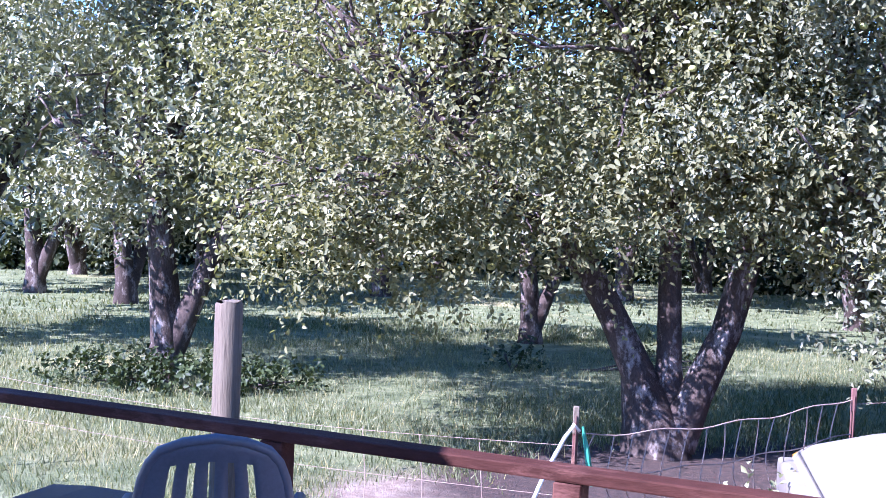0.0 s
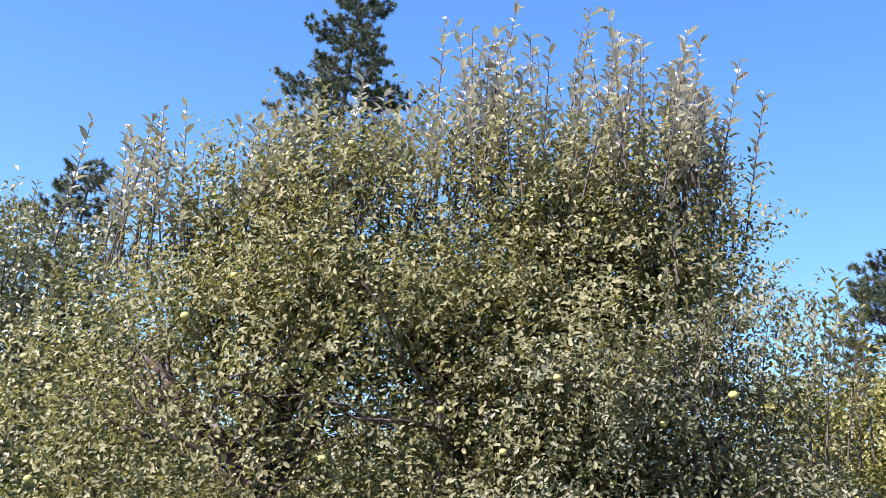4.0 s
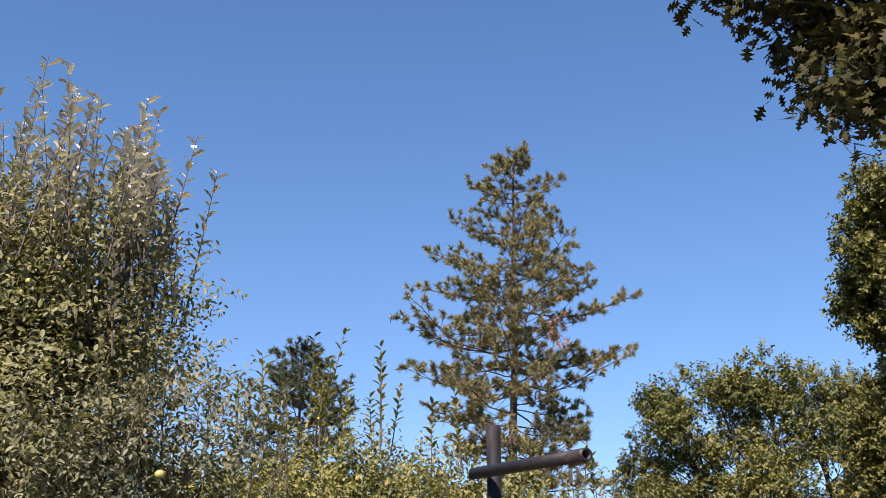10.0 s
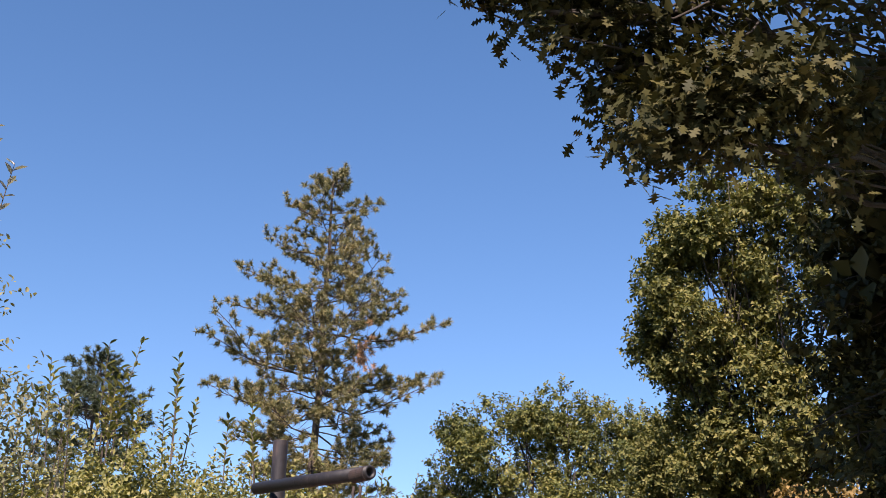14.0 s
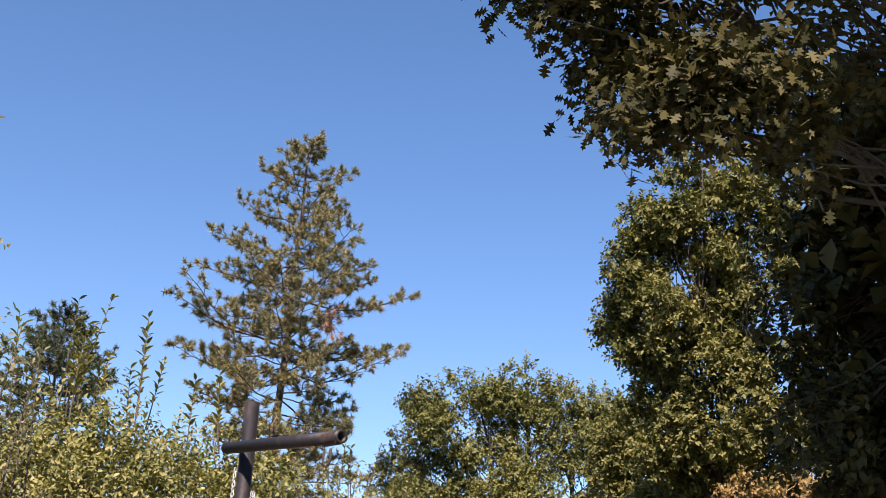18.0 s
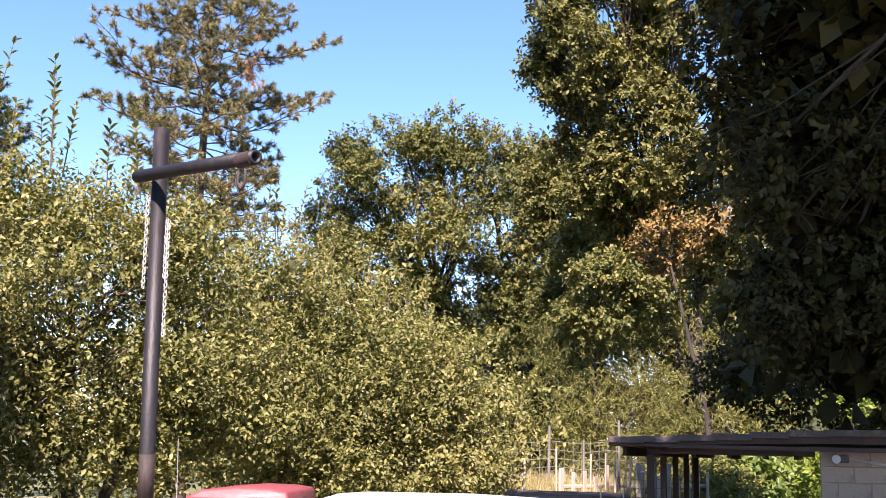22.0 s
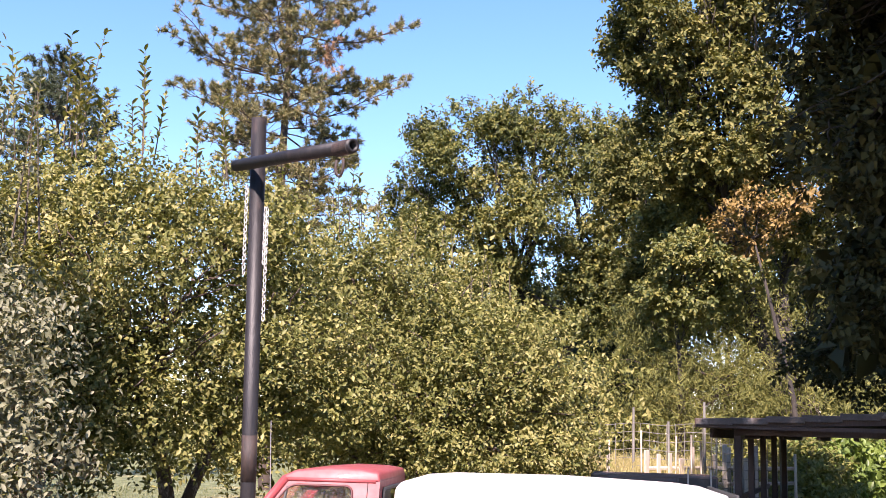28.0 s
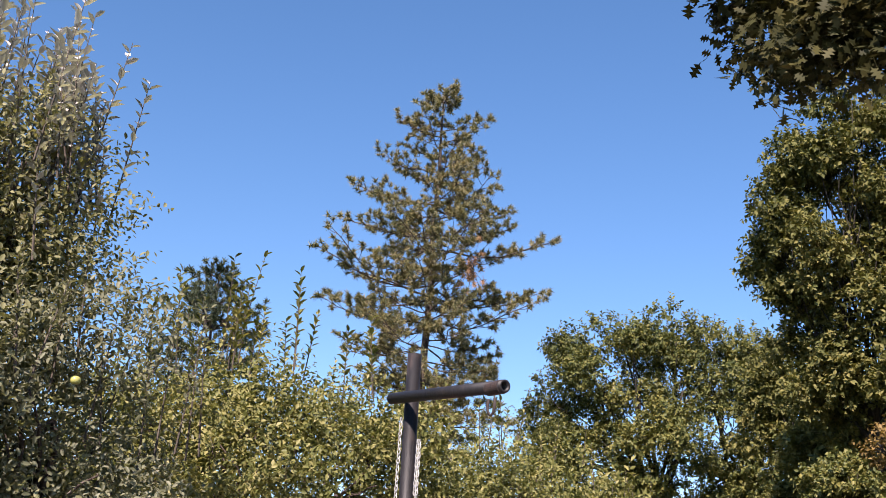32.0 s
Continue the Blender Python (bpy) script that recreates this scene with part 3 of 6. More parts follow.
apple_main = broad_tree(
    "apple_tree", "large old apple tree with three dark stems and silvery green leaves", A,
    [[(0.06, 0, -0.1, 0.34), (0.0, 0, 0.3, 0.24), (-0.14, 0.05, 0.72, 0.15), (-0.36, 0.1, 1.15, 0.135), (-0.62, 0.1, 1.62, 0.125), (-1.15, 0.1, 2.15, 0.11), (-1.8, 0.0, 2.6, 0.09)],
     [(0.15, 0.1, 0.2, 0.20), (0.16, 0.1, 0.8, 0.115), (0.12, 0.1, 1.7, 0.10), (0.1, 0.1, 2.6, 0.08)],
     [(0.2, 0, 0.1, 0.22), (0.40, 0, 0.55, 0.15), (0.64, 0.05, 1.1, 0.135), (0.80, 0.1, 1.8, 0.125), (1.0, 0.1, 2.8, 0.10)]],
    A_BLOBS, 138000, 0.061, 11, M_APPLE_GOLD, sprout_mat=M_SHOOT, sprouts=235, each_sprout=True, per_sprout=23, sprout_leaf=2.0, oval=True, ratio=0.5,
    sprout_at=[(0.2, 0.2, 6.25, 0.9, 1.35), (1.2, 0.1, 6.25, 0.9, 1.35), (2.1, 0.0, 5.9, 0.25, 1.0, 0.25), (1.85, 0.0, 6.3, 0.45, 1.15, 1.0), (-0.75, 0.3, 6.2, 0.25, 1.4, 0.10), (-1.2, 0.3, 6.0, 0.6, 0.85, 0.8), (-2.2, 0.3, 5.7, 0.7, 0.85), (-3.3, 0.2, 5.3, 0.7, 0.95), (0.8, 0.1, 6.2, 1.0, 1.3), (1.0, 0.1, 5.4, 1.1, 0.9, 1.5), (-0.3, 0.2, 6.35, 0.5, 1.1, 0.8)],
    group="orchard apple trees", per=10, clump=(19, 0.46), shell=0.2)
apples(apple_main, 5, A_BLOBS, 90)

B_BLOBS = [(-0.1, 0, 3.6, 1.0, 1.1, 1.1), (-0.9, -0.2, 2.7, 0.9, 1.0, 1.2), (0.55, 0.1, 2.9, 0.65, 0.9, 1.0), (0.1, -0.3, 2.0, 1.1, 1.1, 0.8), (-1.0, -0.1, 3.8, 0.7, 0.7, 0.8)]
apple_b = broad_tree("apple_tree", "smaller apple tree with drooping silver-green leaves behind the sedan", polar(17.4, 9.6),
                     [[(0.85, 0.3, -0.1, 0.15), (0.7, 0.2, 0.8, 0.11), (0.2, 0, 1.9, 0.09)]], B_BLOBS, 44000, 0.060, 12, M_APPLE_SILVER, oval=True, ratio=0.46,
                     sprouts=18, sprout_at=[(-0.3, 0, 4.5, 0.8, 0.6), (0.7, 0, 4.0, 0.6, 0.7)], group="orchard apple trees", droop=0.3, clump=(14, 0.42), shell=0.2, per_sprout=20, sprout_leaf=1.2)
apples(apple_b, 6, B_BLOBS, 25)

L_BLOBS = [(0, 0, 3.6, 2.5, 2.2, 1.7), (-1.6, 0.3, 3.0, 2.2, 2, 1.5), (1.3, 0.3, 3.4, 1.8, 1.8, 1.7), (-0.3, 0.2, 4.8, 1.6, 1.5, 1.1)]
L_STEMS = [[(0, 0, -0.1, 0.26), (0, 0, 0.4, 0.19), (-0.08, 0, 1.1, 0.17), (-0.2, 0, 2.2, 0.12)],
           [(0.05, 0, 0.3, 0.17), (0.3, 0, 0.9, 0.13), (0.6, 0.1, 1.7, 0.10), (1.0, 0.1, 2.5, 0.08)]]
broad_tree("apple_tree", "apple tree with forked trunk, sun flecks coloured into its bark, and weeds at its foot", polar(-20.3, 13.2), L_STEMS, L_BLOBS,
                     50000, 0.086, 13, M_APPLE_LEAF, clump=(22, 0.55), shell=0.2, sprouts=30, sprout_at=[(-0.5, 0, 5.4, 1.0, 0.8), (0.8, 0, 5.0, 0.8, 0.8)], group="orchard apple trees")
apple_far = broad_tree("apple_tree", "orchard apple tree with dark trunk standing in shaded grass", polar(-26.5, 24.0), L_STEMS, L_BLOBS,
                       5200, 0.25, 16, M_APPLE_LEAF, clump=(22, 0.55), shell=0.2, group="orchard apple trees")
for k, (az, d, sc) in enumerate([(-1.6, 17.6, 0.85), (-22.3, 22, 1.0), (-18.5, 27, 1.05), (-9.5, 25, 1.0), (14.5, 23, 1.0), (3.0, 27, 1.1), (22, 27, 1.0), (-31, 17, 1.0), (-23, 36, 1.15), (-14, 37, 1.1), (-4, 38, 1.2), (9, 37, 1.15), (-29, 34, 1.1), (18, 36, 1.1), (-12.5, 31, 0.95), (-6.5, 31.5, 1.0), (7.0, 31, 1.0), (-24.5, 29, 1.0)]):
    m = pose(*polar(az, d), 0, 0, 57 * k) @ Matrix.Diagonal((sc, sc, sc, 1))
    copy_thing(apple_far, m)

C_AT = (8.25, 13.7, 0)
C_BLOBS = [bough(C_AT, az, el - (1.8 if el > 9 else -0.6 if el < 4 else 0.4), d, r) for az, el, d, r in (
    (19.0, 10.4, 16.6, 0.95), (22.4, 11.2, 16.2, 1.0), (26.0, 11.6, 16, 1.05), (29.6, 11.4, 16.2, 1.0), (32.8, 10.6, 16, 0.95), (35.6, 8.2, 16.4, 0.8),
    (17.4, 6.6, 16.4, 1.2), (20.8, 7.4, 15.6, 1.3), (24.4, 7.2, 15.2, 1.3), (28.0, 7.6, 15.0, 1.3), (31.6, 7.2, 15.2, 1.25), (35.0, 5.2, 15.8, 1.1), (37.4, 3.0, 16.4, 0.9),
    (18.6, 2.8, 15.8, 1.3), (22.6, 2.8, 15.0, 1.3), (26.6, 3.0, 14.6, 1.3), (30.4, 2.6, 14.8, 1.2), (33.8, 1.6, 15.2, 1.0), (36.4, 0.2, 16, 0.8), (24.6, 0.2, 15.2, 1.0), (29.0, 0.4, 15.0, 0.9))]
C_SHOOTS = [bough(C_AT, az, el, d, 0.0)[:3] + (w, l, k) for az, el, d, w, l, k in (
    (25.2, 14.8, 16.0, 0.16, 1.25, 1.0), (27.9, 14.6, 16.0, 0.22, 1.1, 1.6), (22.0, 13.6, 16.2, 0.5, 0.9, 1.6), (30.4, 14.2, 16.2, 0.3, 0.6, 1.2), (32.6, 13.4, 16.0, 0.5, 0.6, 1.4),
    (20.0, 12.8, 16.6, 0.5, 1.0, 1.6), (26.5, 14.2, 16.4, 0.6, 0.6, 1.6))]
apple_c = broad_tree("apple_tree", "dense yellow-green apple tree along the edge of the drive", C_AT,
                     [[(0, 0, -0.1, 0.15), (0.0, 0, 0.8, 0.11), (-0.2, 0, 1.7, 0.09), (-0.6, 0, 2.6, 0.07)], [(0.05, 0, 0.7, 0.09), (0.4, 0, 1.5, 0.08), (0.8, 0, 2.3, 0.06)]],
                     C_BLOBS, 74000, 0.081, 14, M_APPLE_YELLOW, clump=(13, 0.46), shell=0.25, sprouts=26, sprout_at=C_SHOOTS, per_sprout=20, sprout_leaf=1.6,
                     group="orchard apple trees", ratio=0.56)
apples(apple_c, 7, C_BLOBS, 45, 0.036)
D_AT = (12.6, 14.3, 0)
D_BLOBS = [bough(D_AT, az, el - (0.9 if el > 4 else 0), d, r) for az, el, d, r in (
    (37.0, 8.2, 19.6, 0.9), (39.4, 8.6, 19.2, 1.0), (42.4, 7.9, 19, 1.0), (45.0, 6.8, 19, 1.0), (46.9, 5.0, 18.8, 0.9), (48.6, 2.6, 18.8, 0.8),
    (37.8, 5.0, 18.8, 1.2), (40.8, 5.0, 18.2, 1.2), (43.8, 4.4, 18.0, 1.2), (46.2, 2.8, 18.0, 1.0), (48.4, 0.8, 18.2, 0.8),
    (38.4, 1.6, 18.6, 1.2), (41.4, 1.4, 17.8, 1.2), (44.2, 1.0, 17.6, 1.1), (46.8, -0.6, 17.8, 0.9), (48.9, -1.2, 18.2, 0.6), (39.6, -1.4, 18.2, 0.9), (42.6, -1.8, 17.8, 0.9), (45.2, -2.2, 17.8, 0.8))]
apple_d = broad_tree("apple_tree", "dense yellowing apple tree with branches down to the grass", D_AT,
                     [[(0, 0, -0.1, 0.2), (0.1, 0, 0.8, 0.15), (0.2, 0, 2.0, 0.1)]], D_BLOBS, 66000, 0.080, 15, M_APPLE_YELLOW, clump=(13, 0.46), shell=0.25,
                     sprouts=22, sprout_at=[bough(D_AT, 39, 11.2, 19.4, 0)[:3] + (0.9, 0.6), bough(D_AT, 43, 10, 19, 0)[:3] + (0.9, 0.5), bough(D_AT, 46, 8, 19, 0)[:3] + (0.6, 0.4)],
                     per_sprout=14, sprout_leaf=1.3, group="orchard apple trees", ratio=0.56)
apples(apple_d, 8, D_BLOBS, 40, 0.036)
E_BLOBS = [(-1.4, 0, 4.7, 1.6, 1.6, 1.2), (0, 0, 3.3, 2.8, 2.4, 1.9), (-2.0, 0, 2.6, 2.2, 2.2, 1.7), (2.2, 0, 2.5, 2.4, 2.2, 1.6), (0, -0.6, 1.4, 3.4, 2.0, 1.1)]
apple_e = broad_tree("apple_tree", "yellow-green apple tree further back in the orchard", polar(46.5, 25),
                     [[(0, 0, -0.1, 0.2), (0.1, 0, 0.8, 0.15), (0.2, 0, 2.0, 0.1)]], E_BLOBS, 14000, 0.16, 17, M_APPLE_YELLOW, clump=(18, 0.6), shell=0.2, group="orchard apple trees")
for k, (az, d, sc) in enumerate([(24.5, 23, 1.05), (38, 29, 1.2), (17, 30, 1.1)]):
    copy_thing(apple_e, pose(*polar(az, d), 0, 0, 80 * k + 40) @ Matrix.Diagonal((sc, sc, sc, 1)))

# ---------------------------------------------------------------- pines
PINE = [(0.36, 2.4), (0.42, 3.2), (0.48, 3.7), (0.56, 4.0), (0.62, 4.8), (0.70, 4.9), (0.775, 3.7), (0.845, 2.6), (0.915, 1.6), (0.96, 0.9), (1.0, 0.2)]
pine_tree("pine_tree", "tall ponderosa pine with open crown and one dead orange patch", polar(35.95, 40), 23.55, PINE, 21, M_PINE, 0.38, dead=(0.0, -2.57, 15.2, 0.62))
pine_tree("pine_tree", "dark narrow pine rising behind the apple tree", polar(-4.45, 42), 27.0, [(0, 3), (0.5, 4.0), (0.75, 2.9), (0.83, 2.1), (0.92, 1.2), (1, 0.3)], 22, M_PINE_DARK, 0.66, per=46, gap=0.6)
pine_tree("pine_tree", "dark pine behind the orchard", polar(-16.9, 45), 17.2, [(0, 3), (0.4, 3.6), (0.75, 2.8), (0.9, 1.8), (1, 0.5)], 23, M_PINE_DARK, 0.55, per=34)
pine_tree("pine_tree", "small dark pine behind the apple trees", polar(24.9, 44), 16.3, [(0, 3), (0.4, 3.6), (0.75, 3.0), (0.84, 2.3), (0.92, 1.4), (1, 0.3)], 24, M_PINE_DARK, 0.52, per=46, gap=0.6)

# ---------------------------------------------------------------- oaks
O_AT = polar(50.0, 45)
O_BLOBS = [bough(O_AT, az + 0.4, el - 0.5, d, r) for az, el, d, r in (
    (43.4, 15.2, 45, 1.15), (45.3, 15.9, 44, 1.15), (47.0, 15.4, 46, 1.2), (48.5, 16.2, 44, 1.2), (50.2, 15.4, 45, 1.25), (52.0, 14.9, 46, 1.2), (42.0, 13.2, 46, 1.2), (44.2, 13.5, 43, 1.4),
    (46.4, 13.0, 44, 1.4), (48.6, 13.5, 43, 1.4), (50.6, 12.9, 44, 1.4), (52.6, 12.6, 45, 1.3), (41.8, 10.9, 46, 1.1), (43.5, 11.2, 44, 1.3), (45.7, 10.9, 43, 1.3), (48.0, 11.2, 43, 1.3),
    (50.0, 10.4, 45, 1.0), (52.6, 10.9, 44, 1.0), (42.8, 8.9, 45, 1.1), (44.8, 8.8, 44, 1.2), (47.0, 8.9, 44, 1.1), (43.8, 7.0, 45, 1.1), (45.8, 6.8, 44, 1.2), (47.8, 6.6, 46, 1.0), (50.9, 8.3, 45, 0.55), (52.2, 9.0, 45, 0.6), (52.9, 7.6, 45, 0.5), (51.4, 6.9, 45, 0.5), (53.3, 9.2, 45, 0.6), (52.4, 6.3, 46, 0.6), (50.4, 6.4, 45, 0.6))]
broad_tree("oak_tree", "tall round-crowned green oak beyond the orchard", O_AT, [[(0, 0, -0.1, 0.5), (-0.1, 0, 3, 0.38), (-0.5, 0.3, 6, 0.28), (-1.2, 0.8, 8.5, 0.16)], [(0, 0, 2.6, 0.3), (0.6, -0.4, 6, 0.22), (1.2, -1.0, 9, 0.15)]],
           O_BLOBS, 94000, 0.155, 31, M_OAK_LEAF, M_OAKBARK, twig=0.45, per=10, ratio=0.6, kind_word="oak tree", clump=(9, 0.50), shell=0.45, limb=0.55)
S_AT = polar(56.5, 37)
S_BLOBS = [bough(S_AT, az, el, d, r) for az, el, d, r in (
    (53.6, 13.9, 37, 0.95), (55.2, 12.4, 36, 1.0), (53.4, 11.6, 37, 1.0), (57.0, 11.4, 36, 1.0), (55.3, 10.0, 36, 1.0), (57.8, 9.3, 37, 0.9), (59.4, 11.6, 37, 0.9), (54.6, 7.6, 37, 0.7))]
broad_tree("oak_tree", "yellowing olive oak between two taller ones", S_AT, [[(0, 0, -0.1, 0.3), (0.0, 0, 3, 0.22), (-0.4, 0.2, 6, 0.12)]],
           S_BLOBS, 30000, 0.15, 36, M_OAK_SUN, M_OAKBARK, twig=0.4, per=10, ratio=0.6, kind_word="oak tree", clump=(11, 0.45), shell=0.4, limb=0.5)
P_AT = polar(61.5, 30)
P_BLOBS = [bough(P_AT, az + 0.6, el, d, r * 0.92) for az, el, d, r in (
    (57.2, 26.4, 30, 1.0), (55.1, 25.2, 30, 0.85), (54.3, 23.4, 30.5, 0.75), (56.6, 24.0, 29.5, 0.9), (53.5, 21.4, 30, 0.75), (53.4, 19.4, 30.5, 0.7), (55.4, 20.6, 29, 0.8), (57.4, 21.8, 29.5, 0.9),
    (54.7, 17.8, 30, 0.85), (56.5, 18.7, 29, 0.85), (58.7, 19.6, 29.5, 1.0), (59.3, 23.2, 29.5, 1.1), (59.8, 26.2, 30, 1.1), (54.3, 15.4, 30.5, 0.8), (56.1, 16.0, 29.5, 0.9), (58.2, 16.9, 29, 1.0),
    (60.2, 17.2, 29, 1.0), (61.4, 20.4, 29.5, 1.2), (62.2, 23.8, 30, 1.2), (55.2, 13.3, 30, 0.8), (57.3, 13.7, 29.5, 0.95), (59.4, 14.0, 29, 1.0), (61.6, 14.2, 29, 1.1))]
P_BLOBS += [bough(P_AT, az, el, d, r) for az, el, d, r in ((57.0, 11.4, 30.5, 0.6), (61.6, 10.6, 30, 0.9), (63.8, 17.4, 30, 1.4), (64.5, 12.0, 30, 1.4), (66.0, 21.0, 31, 1.6))]
broad_tree("oak_tree", "large sunlit oak with some leaves turned orange", P_AT, [[(0, 0, -0.1, 0.42), (0.0, 0, 3, 0.32), (-0.3, 0, 6, 0.2)], [(0.1, 0, 2.6, 0.22), (-0.8, 0.6, 6, 0.15), (-1.3, 1.0, 8, 0.1)]],
           P_BLOBS, 94000, 0.132, 32, M_OAK_SUN, M_OAKBARK, twig=0.35, per=10, ratio=0.6, kind_word="oak tree", clump=(8, 0.36), shell=0.35, limb=0.45)

R_AT = polar(58.5, 35.5)
broad_tree("oak_tree", "dark green understorey oak behind the sunlit one", R_AT, [[(0, 0, -0.1, 0.25), (0.2, 0, 2.0, 0.2), (0.1, 0, 4.0, 0.14)]],
           [lobe(R_AT, az, el, d, r) for az, el, d, r in ((54.8, 5.4, 37, 0.9), (55.6, 10.0, 36, 1.0), (57.0, 7.0, 36, 1.5), (58.8, 11.0, 35, 1.4), (60.4, 7.2, 35, 1.5), (62.2, 11.0, 36, 1.3), (64.0, 7.0, 36, 1.6))],
           26000, 0.18, 35, M_OAK_LEAF, M_OAKBARK, twig=0.4, per=10, ratio=0.6, kind_word="oak tree", clump=(12, 0.7), shell=0.2, limb=0.5)

# the near oak: a ragged hanging edge of lobed leaves, a dense shaded side, and unseen boughs added to shade the yard
Q_AT = polar(73.5, 12.5)
rng = np.random.default_rng(303)
Q_EDGE, Q_FILL = [], []
for az, el in ((38.0, 40.6), (39.8, 39.2), (41.4, 38.0), (43.0, 37.0), (44.6, 36.5), (46.2, 35.8), (47.5, 34.7), (48.6, 33.5), (50.1, 33.2), (50.9, 31.3), (51.6, 29.6), (52.7, 28.6), (54.0, 28.2), (55.4, 28.3), (56.8, 28.6), (58.4, 28.7), (60.2, 27.9), (61.8, 25.8)):
    az, el = az + 0.9, el + 1.4
    Q_EDGE.append(bough(Q_AT, az, el + 0.6 * rng.random(), 8.6 + 1.0 * rng.random(), 0.15 + 0.08 * rng.random()))
    Q_EDGE.append(bough(Q_AT, az + 1.3, el + 2.0 + 1.2 * rng.random(), 8.6 + 1.2 * rng.random(), 0.23 + 0.08 * rng.random()))
    Q_FILL.append(bough(Q_AT, az + 2.6, el + 5.0 + rng.random(), 9.0 + 1.0 * rng.random(), 0.38))
    if az > 50:
        Q_FILL.append(bough(Q_AT, az + 4.0, el + 3.6, 9.2 + 1.0 * rng.random(), 0.30))
    if az > 58:
        Q_FILL.append(bough(Q_AT, az + 3.4, el + 10.0, 9.4 + 1.2 * rng.random(), 0.65))
Q_SIDE = []
for el in (5.2, 8, 11, 14, 17, 20, 23, 26):
    for az in ((64.6 if el > 9 else 65.8), 68.0, 72.0, 76.0, 81.0, 87.0):
        Q_SIDE.append(lobe(Q_AT, az + rng.normal() * 0.6 - 0.03 * (el - 15), el + rng.normal() * 0.5, 13.4 + 2.4 * rng.random(), 0.74 + 0.02 * (az - 66), 0.9))
for az in (66.0, 70.0, 75.0, 80.0):
    Q_FILL.append(lobe(Q_AT, az, 29.5 + rng.random(), 11.4, 0.8))
    Q_FILL.append(lobe(Q_AT, az, 35.0 + rng.random(), 11.2, 0.9))
for az, el in ((62.8, 4.4), (64.6, 5.0), (66.0, 5.8), (70.6, 4.2), (73.0, 4.6), (76.0, 4.4), (64.0, 8.0), (69.0, 7.2), (72.5, 7.5), (80.0, 4.6), (65.6, 3.4), (70.2, 3.2), (68.0, 5.6)):
    Q_SIDE.append(lobe(Q_AT, az, el, 20.5 + 1.5 * rng.random(), 0.85, 0.8))
# boughs outside the view, added to keep the sun off the side and shed
SHADE_LOBES = [lobe(Q_AT, az, el, 7.6, 1.1, 0.7) for az, el in ((75, 53), (82, 53))]
OVER_SHADE = [(-5.2, -3.6, 11.0, 3.0, 3.0, 1.4), (-3.5, -6.5, 11.0, 3.5, 3.0, 1.6), (-1.5, -2.8, 11.4, 3.2, 2.8, 1.6), (-7.4, -5.6, 10.6, 2.4, 2.4, 1.2), (2.5, -5, 10, 3.5, 3.5, 2.2), (-9.5, -5.9, 10.0, 1.6, 1.5, 0.9), (-11.3, -5.9, 10.2, 1.4, 1.3, 0.8), (-5.2, -1.6, 11.4, 1.6, 1.4, 1.0), (-3.6, -2.6, 11.2, 1.8, 1.8, 1.2), (-3.0, -1.0, 12.5, 2.4, 2.0, 1.4), (0.6, -1.4, 12, 1.8, 1.8, 1.2)] + SHADE_LOBES
# big-leaved lobes behind the side, added to close gaps and block light
OVER_SHADE += [bough(Q_AT, az, el, 15.6 + 0.5 * math.sin(az + el), 1.5) for az in (69.5, 75.0, 81.0) for el in (8.0, 14.5, 21.0, 27.0)]
broad_tree("oak_tree", "big oak hanging over the yard, its leaf colour darkened for shade", Q_AT, [[(1.9, -1.7, -0.1, 0.45), (1.8, -1.6, 3.5, 0.35), (1.3, -0.8, 8.5, 0.2)], [(1.6, -1.2, 5, 0.2), (0.4, 0.0, 8.0, 0.12), (-1.0, 0.6, 9.5, 0.07)]],
           Q_FILL[::6] + Q_EDGE[::6] + Q_SIDE[::3] + OVER_SHADE, 78000, 0.126, 33, M_OAK_SHADED, M_OAKBARK, twig=0.3, per=10, ratio=0.6, kind_word="oak tree", lumps=Q_FILL + Q_SIDE * 3, shell=0.1,
           lobed=(Q_EDGE, 7600, 0.125), limb=0.2, over=(OVER_SHADE, 60000, 0.40))

U_AT = (*polar(62.0, 28.0)[:2], 0.9)
broad_tree("small_oak", "slender oak with orange and brown turned leaves", U_AT, [[(0, 0, -0.2, 0.09), (-0.1, 0.1, 2.2, 0.06), (-0.5, 0.4, 4.4, 0.04), (-0.9, 0.6, 6.0, 0.02)]],
           [bough(U_AT, az, el, d, r, 0.5) for az, el, d, r in ((59.2, 11.3, 27.5, 0.4), (58.2, 10.6, 27.8, 0.34), (60.2, 11.6, 28, 0.36), (58.0, 9.5, 28.4, 0.3), (61.2, 10.7, 28.6, 0.35), (60.0, 9.9, 28.2, 0.3), (61.9, 11.6, 28.4, 0.25), (59.2, 8.8, 28.4, 0.25))],
           2000, 0.12, 34, M_ORANGE_LEAF, M_OAKBARK, twig=0.35, per=8, ratio=0.65, kind_word="oak tree", clump=(6, 0.25), shell=0.2, limb=0.4)


W_AT = (*polar(56.5, 28.5)[:2], 0.6)
broad_tree("small_oak", "slender olive-green oak in front of the tall sunlit one", W_AT, [[(0, 0, -0.2, 0.10), (0.0, 0, 2.2, 0.07), (-0.1, 0.1, 4.4, 0.04)]],
           [bough(W_AT, az, el, d, r, 0.6) for az, el, d, r in ((55.7, 9.4, 28, 0.65), (57.1, 8.8, 27.6, 0.6), (58.3, 8.0, 28, 0.55), (55.0, 6.8, 28.2, 0.55), (56.7, 6.8, 28, 0.6))],
           8000, 0.12, 38, M_OAK_LEAF, M_OAKBARK, twig=0.3, per=10, ratio=0.6, kind_word="oak tree", clump=(8, 0.28), shell=0.3, limb=0.5)


